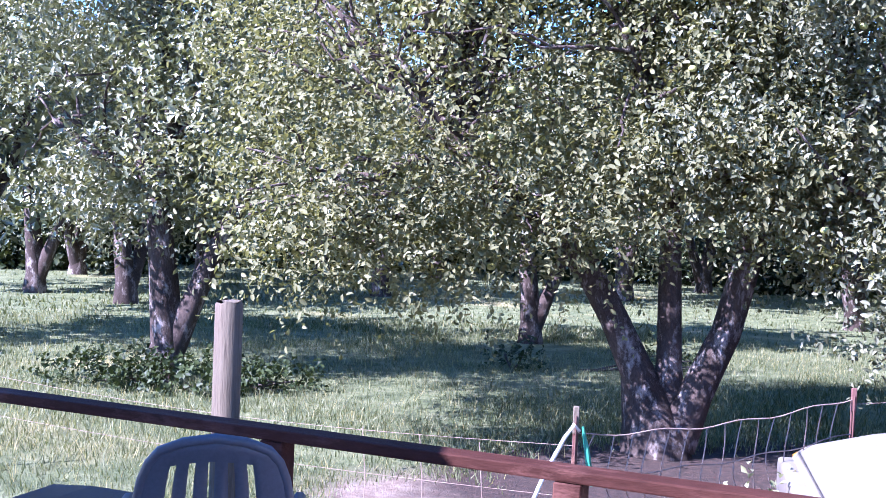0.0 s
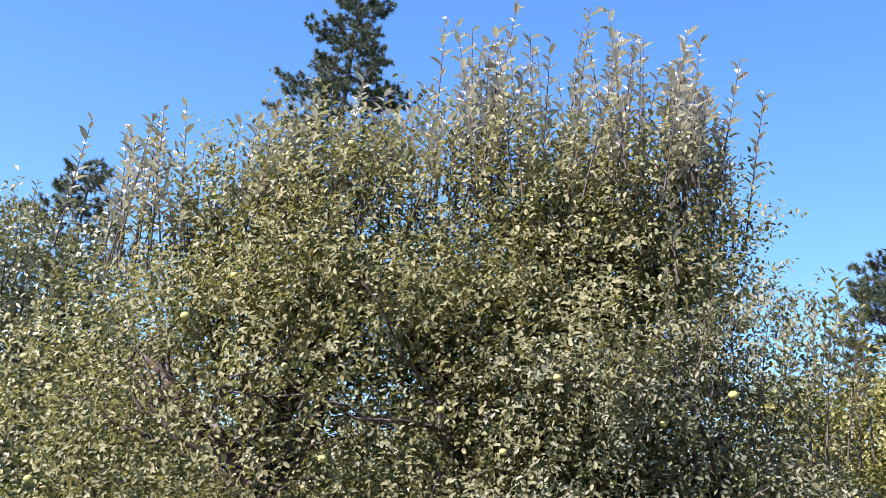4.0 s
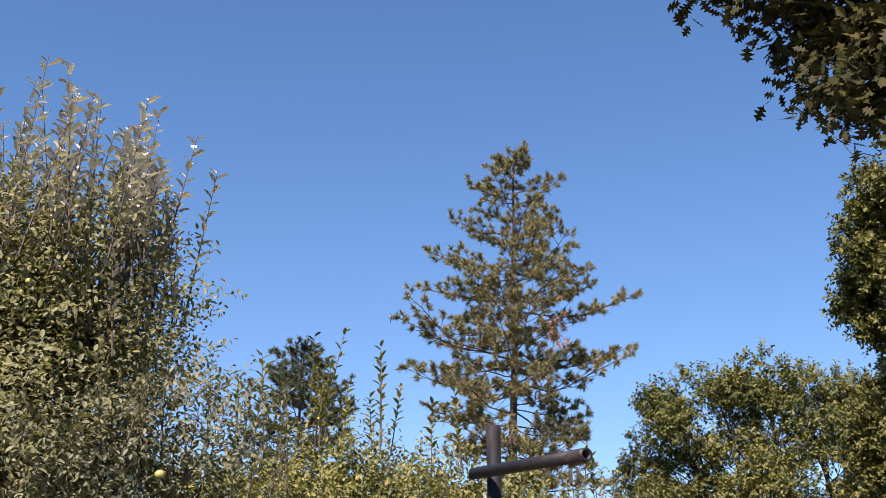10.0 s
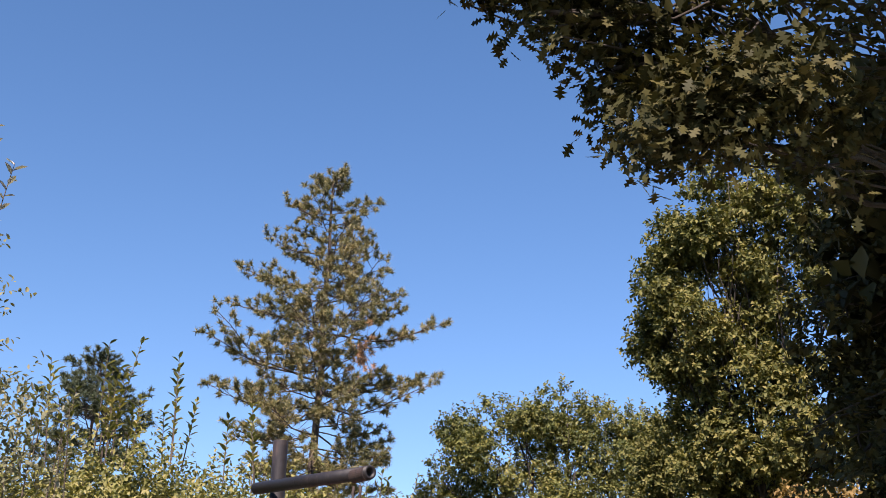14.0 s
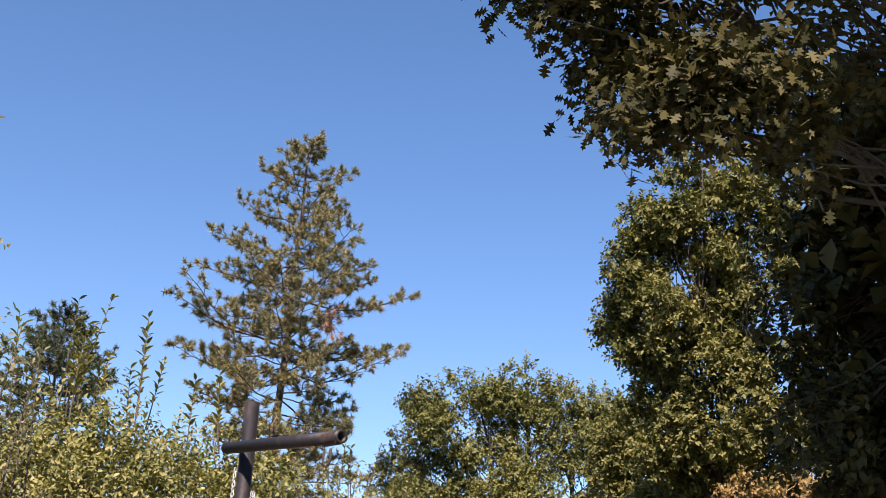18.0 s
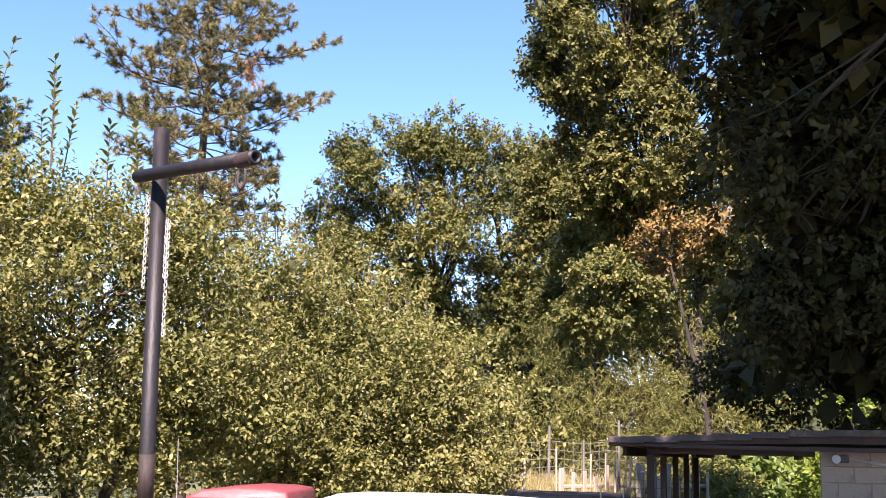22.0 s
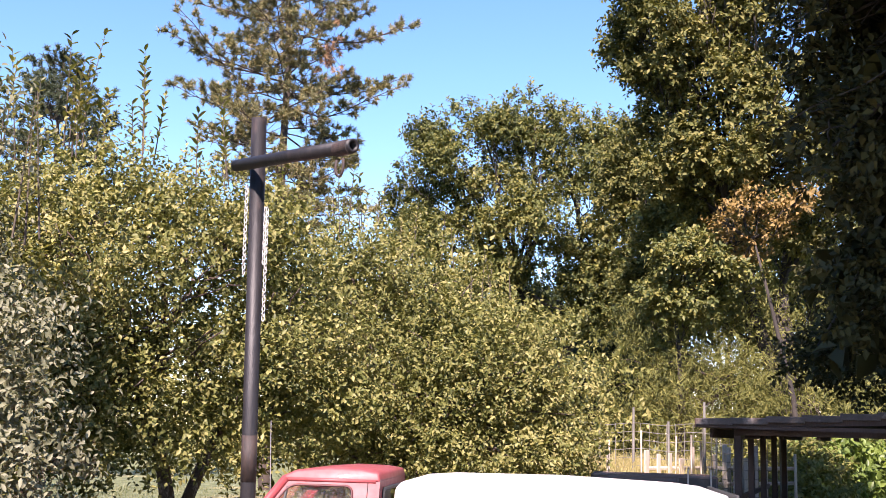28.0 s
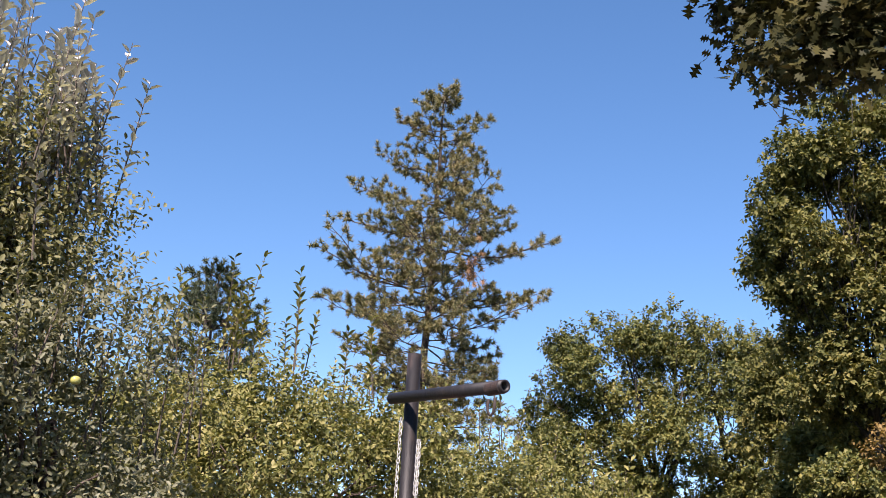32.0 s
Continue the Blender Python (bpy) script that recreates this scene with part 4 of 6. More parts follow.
# ---------------------------------------------------------------- small tools for built things
def box(x0, y0, z0, x1, y1, z1, bevel=0.0, seg=1):
    bm = bmesh.new()
    bmesh.ops.create_cube(bm, size=1)
    for v in bm.verts:
        v.co = (x0 + (v.co.x + 0.5) * (x1 - x0), y0 + (v.co.y + 0.5) * (y1 - y0), z0 + (v.co.z + 0.5) * (z1 - z0))
    if bevel:
        bmesh.ops.bevel(bm, geom=bm.edges[:], offset=bevel, segments=seg, affect="EDGES", profile=0.6)
    return bm


def tube(points, r, sides=8, cap=True):
    """A round bar along points; r: a number, or one for each point."""
    rs = r if isinstance(r, (list, tuple)) else [r] * len(points)
    V, F = limb_round([(*p, q) for p, q in zip(points, rs)], sides)
    bm = bmesh.new()
    vs = [bm.verts.new(v) for v in V]
    for f in F:
        bm.faces.new([vs[i] for i in f])
    if cap:
        n = len(vs)
        bm.faces.new(vs[:sides][::-1])
        bm.faces.new(vs[n - sides:])
    return bm


def limb_round(P, sides):
    P = np.array(P, float)
    V, F = [], []
    up = np.array([0.13, 0.97, 0.2])
    for i in range(len(P)):
        d = unit((P[min(i + 1, len(P) - 1)] - P[max(i - 1, 0)])[:3])
        a = unit(np.cross(d, up))
        b = np.cross(d, a)
        for s in range(sides):
            t = 6.2832 * s / sides
            V.append(tuple(P[i, :3] + (a * math.cos(t) + b * math.sin(t)) * P[i, 3]))
    for i in range(len(P) - 1):
        for s in range(sides):
            p, q = i * sides + s, i * sides + (s + 1) % sides
            F.append((p, q, q + sides, p + sides))
    return V, F


def pipe(a, b, r, wall=0.012, sides=24):
    """An open-ended hollow pipe from a to b."""
    a, b = Vector(a), Vector(b)
    d = (b - a).normalized()
    u = d.cross(Vector((0.2, 0.1, 0.97))).normalized()
    w = d.cross(u)
    bm = bmesh.new()
    rings = []
    for p, q in ((a, r), (b, r), (b, r - wall), (a, r - wall)):
        rings.append([bm.verts.new(p + (u * math.cos(6.2832 * k / sides) + w * math.sin(6.2832 * k / sides)) * q) for k in range(sides)])
    for i in range(4):
        x, y = rings[i], rings[(i + 1) % 4]
        for k in range(sides):
            bm.faces.new((x[k], x[(k + 1) % sides], y[(k + 1) % sides], y[k]))
    return bm


def extrude_outline(points, y0, y1, bevel=0.0, seg=2, taper=None):
    """A side view (x, z) given thickness from y0 to y1. taper(z): the share of the half width that is left at that height."""
    bm = bmesh.new()
    mid, half = (y0 + y1) / 2, (y1 - y0) / 2
    k = (lambda z: 1.0) if taper is None else taper
    lo = [bm.verts.new((x, mid - half * k(z), z)) for x, z in points]
    hi = [bm.verts.new((x, mid + half * k(z), z)) for x, z in points]
    bm.faces.new(lo)
    bm.faces.new(hi[::-1])
    n = len(points)
    for i in range(n):
        bm.faces.new((lo[i], hi[i], hi[(i + 1) % n], lo[(i + 1) % n]))
    bmesh.ops.recalc_face_normals(bm, faces=bm.faces[:])
    if bevel:
        es = [e for e in bm.edges if e.calc_face_angle(0) > 0.35]
        bmesh.ops.bevel(bm, geom=es, offset=bevel, segments=seg, affect="EDGES", profile=0.6)
    return bm


def pane(points, thick=0.006):
    """A flat panel through three or more points, with thickness."""
    bm = bmesh.new()
    P = [Vector(p) for p in points]
    n = (P[1] - P[0]).cross(P[2] - P[0]).normalized() * thick
    lo, hi = [bm.verts.new(p) for p in P], [bm.verts.new(p + n) for p in P]
    bm.faces.new(lo[::-1])
    bm.faces.new(hi)
    for i in range(len(P)):
        j = (i + 1) % len(P)
        bm.faces.new((lo[i], lo[j], hi[j], hi[i]))
    return bm


def rounded(points, r, seg=4):
    """A polygon with its corners rounded, in two dimensions."""
    out, n = [], len(points)
    for i in range(n):
        p, a, b = Vector(points[i]), Vector(points[i - 1]), Vector(points[(i + 1) % n])
        u, v = (a - p).normalized(), (b - p).normalized()
        for k in range(seg + 1):
            t = k / seg
            out.append(tuple(p + u * r * (1 - t) ** 2 + v * r * t ** 2))
    return out


def ring_panel(outer, inner, place, thick):
    """A panel with one opening: outer is a convex outline, inner the opening's loop, place(a, b, off) the point in space."""
    c = Vector((sum(p[0] for p in inner) / len(inner), sum(p[1] for p in inner) / len(inner)))

    def edge_point(p):
        d = Vector(p) - c
        best = None
        for i in range(len(outer)):
            a, b = Vector(outer[i]), Vector(outer[(i + 1) % len(outer)])
            e = b - a
            den = d.x * e.y - d.y * e.x
            if abs(den) < 1e-9:
                continue
            w = a - c
            t, q = (w.x * e.y - w.y * e.x) / den, (w.x * d.y - w.y * d.x) / den
            if t > 0 and -1e-6 <= q <= 1 + 1e-6 and (best is None or t < best):
                best = t
        return c + d * (best or 1.3)
    loop = list(inner)
    for o in outer:
        # one point of the opening's loop goes to each corner of the outline
        i = min(range(len(loop)), key=lambda k: (Vector(loop[k][:2]) - c).angle(Vector(o) - c))
        loop[i] = (loop[i][0], loop[i][1], o)
    bm = bmesh.new()
    rows_ = []
    for p in loop:
        q = Vector(p[2]) if len(p) == 3 else edge_point(p)
        rows_.append([bm.verts.new(place(*q, 0)), bm.verts.new(place(p[0], p[1], 0)), bm.verts.new(place(p[0], p[1], thick)), bm.verts.new(place(*q, thick))])
    n = len(rows_)
    for i in range(n):
        a, b = rows_[i], rows_[(i + 1) % n]
        for k in range(4):
            bm.faces.new((a[k], b[k], b[(k + 1) % 4], a[(k + 1) % 4]))
    bmesh.ops.recalc_face_normals(bm, faces=bm.faces[:])
    return bm


def glass_mat(name, tint, rough=0.08, dusty=0.058):
    m, nt, bs = mat(name)
    v = coords(nt)
    dust = ramp(nt, noisy(nt, 7, 8, v, 0.75), [(0.5, (0, 0, 0)), (0.85, (1, 1, 1))])
    nt.links.new(mix(nt, dust, tint, (dusty * 1.03, dusty, dusty * 0.97)), bs.inputs["Base Color"])
    bs.inputs["Roughness"].default_value = rough
    bs.inputs["Specular IOR Level"].default_value = 0.12
    return m


def clear_glass(name):
    m, nt, bs = mat(name)
    bs.inputs["Base Color"].default_value = (0.9, 0.95, 0.95, 1)
    bs.inputs["Roughness"].default_value = 0.03
    bs.inputs["IOR"].default_value = 1.45
    bs.inputs["Transmission Weight"].default_value = 1.0
    bs.inputs["Alpha"].default_value = 0.4
    return m


def paint(name, base, faded, rough=0.35, coat=0.4, spots=None):
    """Sun-worn car paint with dust and dull patches."""
    m, nt, bs = mat(name)
    v = coords(nt)
    f = ramp(nt, noisy(nt, 1.6, 7, v, 0.7), [(0.38, (0, 0, 0)), (0.66, (1, 1, 1))])
    col = mix(nt, f, base, faded)
    if spots:
        col = mix(nt, ramp(nt, noisy(nt, 22, 6, v, 0.7), [(0.66, (0, 0, 0)), (0.72, (1, 1, 1))]), col, spots)
    nt.links.new(col, bs.inputs["Base Color"])
    r = nt.nodes.new("ShaderNodeMapRange")
    nt.links.new(noisy(nt, 9, 6, v), r.inputs[0])
    r.inputs[3].default_value, r.inputs[4].default_value = rough - 0.1, rough + 0.2
    nt.links.new(r.outputs[0], bs.inputs["Roughness"])
    bs.inputs["Coat Weight"].default_value = coat
    return m


M_RAIL = surface("rail_paint", (0.028, 0.010, 0.007), (0.075, 0.028, 0.021), 10, 0.7, 0.35, stretch=(0.3, 1, 1), stain_or_fleck=(0.13, 0.058, 0.045), spec=0.1)
M_POSTWOOD = surface("weathered_post", (0.085, 0.064, 0.043), (0.245, 0.200, 0.142), 14, 0.85, 0.9, stretch=(1, 1, 0.08), stain_or_fleck=(0.12, 0.09, 0.065))
M_DECK = surface("deck_boards", (0.16, 0.12, 0.10), (0.30, 0.24, 0.20), 8, 0.8, 0.4, stretch=(1, 0.2, 1))
M_RESIN = surface("grey_resin", (0.075, 0.075, 0.09), (0.12, 0.12, 0.138), 6, 0.45, 0.12, fine=14)
M_BLACK = surface("black_plastic", (0.012, 0.012, 0.014), (0.03, 0.03, 0.033), 8, 0.45, 0.15)
M_WHITEWOOD = surface("white_fence_paint", (0.68, 0.68, 0.69), (0.82, 0.82, 0.82), 8, 0.5, 0.15, stretch=(1, 1, 0.2))
M_RUSTWIRE = surface("rusty_wire", (0.22, 0.15, 0.12), (0.42, 0.32, 0.26), 30, 0.8, 0.3, spec=0.2)
M_TPOST = surface("t_post_paint", (0.09, 0.04, 0.032), (0.19, 0.085, 0.07), 18, 0.6, 0.3, stain_or_fleck=(0.22, 0.12, 0.08))
M_HOSE = surface("white_hose", (0.62, 0.62, 0.58), (0.78, 0.77, 0.73), 20, 0.5, 0.1)
M_STRAP = surface("green_strap", (0.02, 0.17, 0.10), (0.05, 0.28, 0.18), 20, 0.6, 0.2)
M_POLE = surface("old_painted_pipe", (0.007, 0.007, 0.009), (0.026, 0.023, 0.024), 5, 0.5, 0.4, stain_or_fleck=(0.05, 0.036, 0.032), stretch=(1, 1, 0.3), spec=0.4)
M_WORN = surface("worn_pipe_paint", (0.012, 0.010, 0.010), (0.060, 0.036, 0.029), 7, 0.7, 0.4, stretch=(1, 1, 0.4))
M_CHAIN = surface("galvanised_chain", (0.35, 0.34, 0.33), (0.60, 0.59, 0.57), 30, 0.5, 0.2, metal=0.5)
M_RED = paint("sun_faded_red_paint", (0.26, 0.045, 0.05), (0.33, 0.085, 0.09), 0.5, 0.12)
M_CANOPY = paint("white_canopy_gelcoat", (0.78, 0.78, 0.78), (0.70, 0.69, 0.67), 0.32, 0.3)
M_TAN = paint("champagne_paint", (0.22, 0.195, 0.17), (0.27, 0.24, 0.215), 0.38, 0.3)
M_WHITECAR = paint("white_car_paint", (0.50, 0.49, 0.48), (0.42, 0.41, 0.40), 0.3, 0.5)
M_DARKGLASS = glass_mat("tinted_glass", (0.006, 0.006, 0.008), 0.05, 0.022)
M_DUSTGLASS = glass_mat("dusty_window", (0.035, 0.034, 0.038), 0.22)
M_CABGLASS = clear_glass("cab_glass")
M_TRIM = surface("dark_trim", (0.02, 0.02, 0.02), (0.05, 0.05, 0.05), 12, 0.5, 0.1)
M_ALU = surface("aluminium", (0.36, 0.36, 0.36), (0.52, 0.52, 0.52), 16, 0.45, 0.15, metal=0.6)
M_TYRE = surface("tyre", (0.02, 0.02, 0.02), (0.045, 0.043, 0.04), 12, 0.9, 0.3)
M_AMBER = surface("amber_lens", (0.42, 0.16, 0.02), (0.52, 0.24, 0.04), 20, 0.2, 0.1)
M_LAMPGLASS = surface("headlamp_lens", (0.6, 0.62, 0.64), (0.75, 0.76, 0.78), 30, 0.12, 0.1)
M_SEAL = surface("dark_red_seal", (0.05, 0.012, 0.013), (0.10, 0.025, 0.027), 14, 0.6, 0.2)
M_SEAT = surface("red_seat_cloth", (0.22, 0.05, 0.05), (0.36, 0.12, 0.11), 20, 0.9, 0.3)
M_BLOCK = surface("painted_block", (0.33, 0.24, 0.18), (0.44, 0.33, 0.25), 7, 0.9, 0.5, stain_or_fleck=(0.27, 0.20, 0.15))
M_MORTAR = surface("block_joint", (0.27, 0.20, 0.15), (0.35, 0.265, 0.20), 14, 0.95, 0.4)
M_SHEDWOOD = surface("brown_stained_wood", (0.035, 0.020, 0.015), (0.085, 0.050, 0.040), 10, 0.8, 0.4, stretch=(1, 1, 0.15))
M_ROOFEDGE = surface("roof_edge_felt", (0.055, 0.042, 0.037), (0.13, 0.10, 0.088), 3, 0.9, 0.6, stain_or_fleck=(0.27, 0.22, 0.19))
M_GREYWOOD = surface("grey_fence_wood", (0.34, 0.28, 0.23), (0.56, 0.48, 0.41), 10, 0.9, 0.5, stretch=(1, 1, 0.15))
M_STEELPOST = surface("steel_post", (0.10, 0.095, 0.085), (0.22, 0.21, 0.19), 14, 0.6, 0.2)
M_RUSTBIN = surface("rusty_bin_paint", (0.075, 0.058, 0.055), (0.15, 0.115, 0.105), 6, 0.75, 0.4, stain_or_fleck=(0.16, 0.075, 0.05))
M_HOUSE = surface("house_siding", (0.42, 0.38, 0.34), (0.52, 0.48, 0.43), 4, 0.8, 0.3)
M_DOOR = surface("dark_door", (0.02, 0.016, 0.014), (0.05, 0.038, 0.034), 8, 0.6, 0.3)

# ---------------------------------------------------------------- porch
DECK = 0.55
deck = thing("deck", pose(0, 0, 0), "raised wooden porch floor of worn boards", "deck", kind="structure")
x = -6.5
bd = box(-0.069, -2.55, DECK - 0.036, 0.069, 3.95, DECK, 0.004)
plank = part("plank", bd, M_DECK, deck)
plank.location = (x, 0, 0)
while x < 2.2:
    x += 0.145
    cutoff = min(1.0, (3.52 - 0.272 * x + 2.55) / 6.5)
    p = new("plank", plank.data)
    p.parent, p.location, p.scale = deck, (x, -2.55 * (1 - cutoff), 0), (1, cutoff, 1)
for y in (-2.4, 0.3, 2.6):
    part("joist", box(-6.5, y, 0.1, 2.2, y + 0.09, DECK - 0.04, 0.004), M_DECK, deck)
for x in (-6.3, -2.4, 1.9):
    for y in (-2.4, 2.6):
        part("pier", box(x - 0.1, y - 0.06, -0.1, x + 0.1, y + 0.15, 0.1, 0.01), M_MORTAR, deck)
tagged(part("wall_south", box(-6.6, -2.75, 0, 2.3, -2.56, 3.2), M_HOUSE), "plain sided house wall behind the porch", "wall", kind="structure")
# out-of-view roof, sized and placed to shade the left part of the railing
tagged(part("shading_porch_roof", box(-6.6, -2.9, 2.95, -1.95, 2.80, 3.08, 0.01), M_DECK), "unseen flat wooden porch roof added to shade part of the railing", "roof", kind="structure")
for x, y in ((-6.4, 2.65), (-2.75, 2.65)):
    tagged(part("porch_column", box(x - 0.05, y - 0.05, DECK, x + 0.05, y + 0.05, 2.95, 0.006), M_RAIL), "unseen brown square post under the added porch roof", "column", "porch columns", "structure")

rail_a, rail_b = Vector((-3.0, 4.07, 1.36)), Vector((0.97, 2.885, 1.36))
rd = (rail_b - rail_a).normalized()
rail_len = (rail_b - rail_a).length
railing = thing("porch_railing", Matrix.Translation(rail_a) @ Matrix.Rotation(math.atan2(rd.y, rd.x), 4, "Z"), "red-brown painted wooden porch railing, partly in shade", "railing")
part("top_rail", box(0, -0.045, -0.02, rail_len, 0.045, 0.02, 0.006, 2), M_RAIL, railing)
part("lower_rail", box(0, -0.019, -0.74, rail_len, 0.019, -0.65, 0.004), M_RAIL, railing)
for d in (0.15, 2.14, 3.18, 4.06):
    part("post", box(d - 0.045, -0.045, DECK - 1.36, d + 0.045, 0.045, -0.022, 0.005), M_RAIL, railing)
part("patch_board", box(3.145, -0.064, -0.55, 3.215, -0.047, -0.07, 0.004), M_POSTWOOD, railing, "pale unpainted board screwed to the post")

# grey moulded chair, its back to the house
def resin_chair(m):
    c = thing("plastic_chair", m, "grey moulded plastic chair facing out over the railing", "chair")
    bm = bmesh.new()
    # back: a curved sheet with slots between slats
    W, H = 0.25, 0.52
    def at(u, v):
        w = W * (1.05 - 0.17 * v) * (1 if v < 0.6 else math.cos((v - 0.6) * 1.5))
        return Vector((u * w, -0.26 - 0.05 * v * (1 + v) + 0.045 * (u * u), 0.44 + H * v - 0.055 * u * u * v * v))
    us = [-1 + 2 * i / 22 for i in range(23)]
    vs = [i / 14 for i in range(15)]
    def hole(i, j):
        return i % 3 == 1 and 4 <= i <= 18 and 2 <= j <= 11
    vert = {}
    for s, off in ((0, 0.0), (1, 0.016)):
        for i, u in enumerate(us):
            for j, v in enumerate(vs):
                p = at(u, v)
                vert[s, i, j] = bm.verts.new((p.x, p.y - off, p.z))
    for i in range(22):
        for j in range(14):
            if hole(i, j):
                continue
            bm.faces.new((vert[0, i, j], vert[0, i, j + 1], vert[0, i + 1, j + 1], vert[0, i + 1, j]))
            bm.faces.new((vert[1, i, j], vert[1, i + 1, j], vert[1, i + 1, j + 1], vert[1, i, j + 1]))
    for i in range(22):
        for j in range(14):
            if hole(i, j):
                continue
            for (a, b, ni, nj) in (((i, j), (i + 1, j), i, j - 1), ((i + 1, j), (i + 1, j + 1), i + 1, j), ((i + 1, j + 1), (i, j + 1), i, j + 1), ((i, j + 1), (i, j), i - 1, j)):
                if not (0 <= ni < 22 and 0 <= nj < 14) or hole(ni, nj):
                    bm.faces.new((vert[0, *a], vert[0, *b], vert[1, *b], vert[1, *a]))
    for v in [v for v in bm.verts if not v.link_faces]:
        bm.verts.remove(v)
    bmesh.ops.recalc_face_normals(bm, faces=bm.faces[:])
    part("backrest", bm, M_RESIN, c, "", True)
    part("rim", tube([at(-1, 0.0) + Vector((0, -0.008, 0))] + [at(-1, v) + Vector((0, -0.008, 0)) for v in (0.3, 0.6, 0.8, 0.93)] + [at(u, 1.0) + Vector((0, -0.008, 0)) for u in (-0.9, -0.5, 0, 0.5, 0.9)]
                     + [at(1, v) + Vector((0, -0.008, 0)) for v in (0.93, 0.8, 0.6, 0.3, 0.0)], 0.016, 8), M_RESIN, c, "", True)
    part("seat", extrude_outline([(-0.22, 0.42), (0.22, 0.43), (0.24, 0.40), (-0.22, 0.39)], -0.24, 0.24, 0.01), M_RESIN, c).matrix_local = pose(0, 0, 0, 0, 0, 90)
    for sx in (-1, 1):
        part("arm", tube([(sx * 0.245, -0.30, 0.66), (sx * 0.29, -0.1, 0.66), (sx * 0.29, 0.14, 0.65), (sx * 0.28, 0.20, 0.60)], 0.024, 8), M_RESIN, c, "", True)
        for y0, y1 in ((-0.20, -0.27), (0.19, 0.24)):
            part("leg", tube([(sx * 0.21, y0, 0.41), (sx * 0.27, y1, 0.0)], [0.028, 0.02], 8), M_RESIN, c, "", True)
        part("arm_support", tube([(sx * 0.28, 0.20, 0.61), (sx * 0.24, 0.20, 0.41)], 0.022, 8), M_RESIN, c, "", True)
    return c


resin_chair(pose(-1.06, 3.14, DECK, 0, 0, 17) @ Matrix.Diagonal((0.94, 0.90, 0.96, 1)))
bin_ = thing("storage_box", pose(-1.60, 3.28, DECK, 0, 0, -14) @ Matrix.Diagonal((0.68, 1, 1.04, 1)), "black plastic storage box with a slightly domed lid", "box")
part("body", box(-0.42, -0.26, 0, 0.42, 0.26, 0.46, 0.02, 2), M_BLACK, bin_)
part("lid", extrude_outline([(-0.45, 0.463), (0.45, 0.463), (0.45, 0.51), (0.2, 0.525), (-0.2, 0.525), (-0.45, 0.51)], -0.29, 0.29, 0.008), M_BLACK, bin_)

gate = thing("picket_gate", pose(1.01, 2.945, DECK, 0, 0, -18), "white painted gate with thick round-topped pickets at the porch steps", "gate")
for i, top in enumerate((1.02, 1.06, 1.12, 1.14, 1.12, 1.06)):
    prof = [(-0.058, 0.05), (0.058, 0.05)] + [(0.058 * math.cos(radians(a)), top - 0.04 + 0.04 * math.sin(radians(a))) for a in range(0, 181, 20)]
    p = part("picket", extrude_outline(prof, -0.016, 0.016, 0.008, 2), M_WHITEWOOD, gate)
    p.location = (0.07 + (i - 1) * 0.142, 0, 0)
for z in (0.2, 0.85):
    part("gate_rail", box(0.0, 0.018, z, 0.70, 0.05, z + 0.08, 0.005), M_WHITEWOOD, gate)
part("gate_post", box(0.72, -0.045, 0, 0.81, 0.045, 1.15, 0.006), M_WHITEWOOD, gate)

# round fence post and wire fences in front of the orchard
def round_post(name, label, x, y, top, r, material, lean=(0, 0), sides=14, category="post", group=""):
    rng = np.random.default_rng(int(abs(x * 100)))
    z0 = rise(x, y) - 0.2
    bm = tube([(x, y, z0), (x + lean[0] * 0.5, y + lean[1] * 0.5, (z0 + top) / 2), (x + lean[0], y + lean[1], top - 0.012), (x + lean[0], y + lean[1], top)], [r * 1.06, r * 1.02, r, r * 0.90], sides)
    top_ = [f for f in bm.faces if len(f.verts) == sides and f.calc_center_median().z > top - 0.05]
    for f in top_:
        bmesh.ops.split_edges(bm, edges=f.edges[:])
    for v in bm.verts:
        v.co.z += rng.normal() * 0.006 if v.co.z > top - 0.02 else 0
    return tagged(part(name, bm, material, smooth=True), label, category, group)


round_post("fence_post", "thick round weathered wooden post in front of the railing", -1.32, 4.06, 1.74, 0.055, M_POSTWOOD)


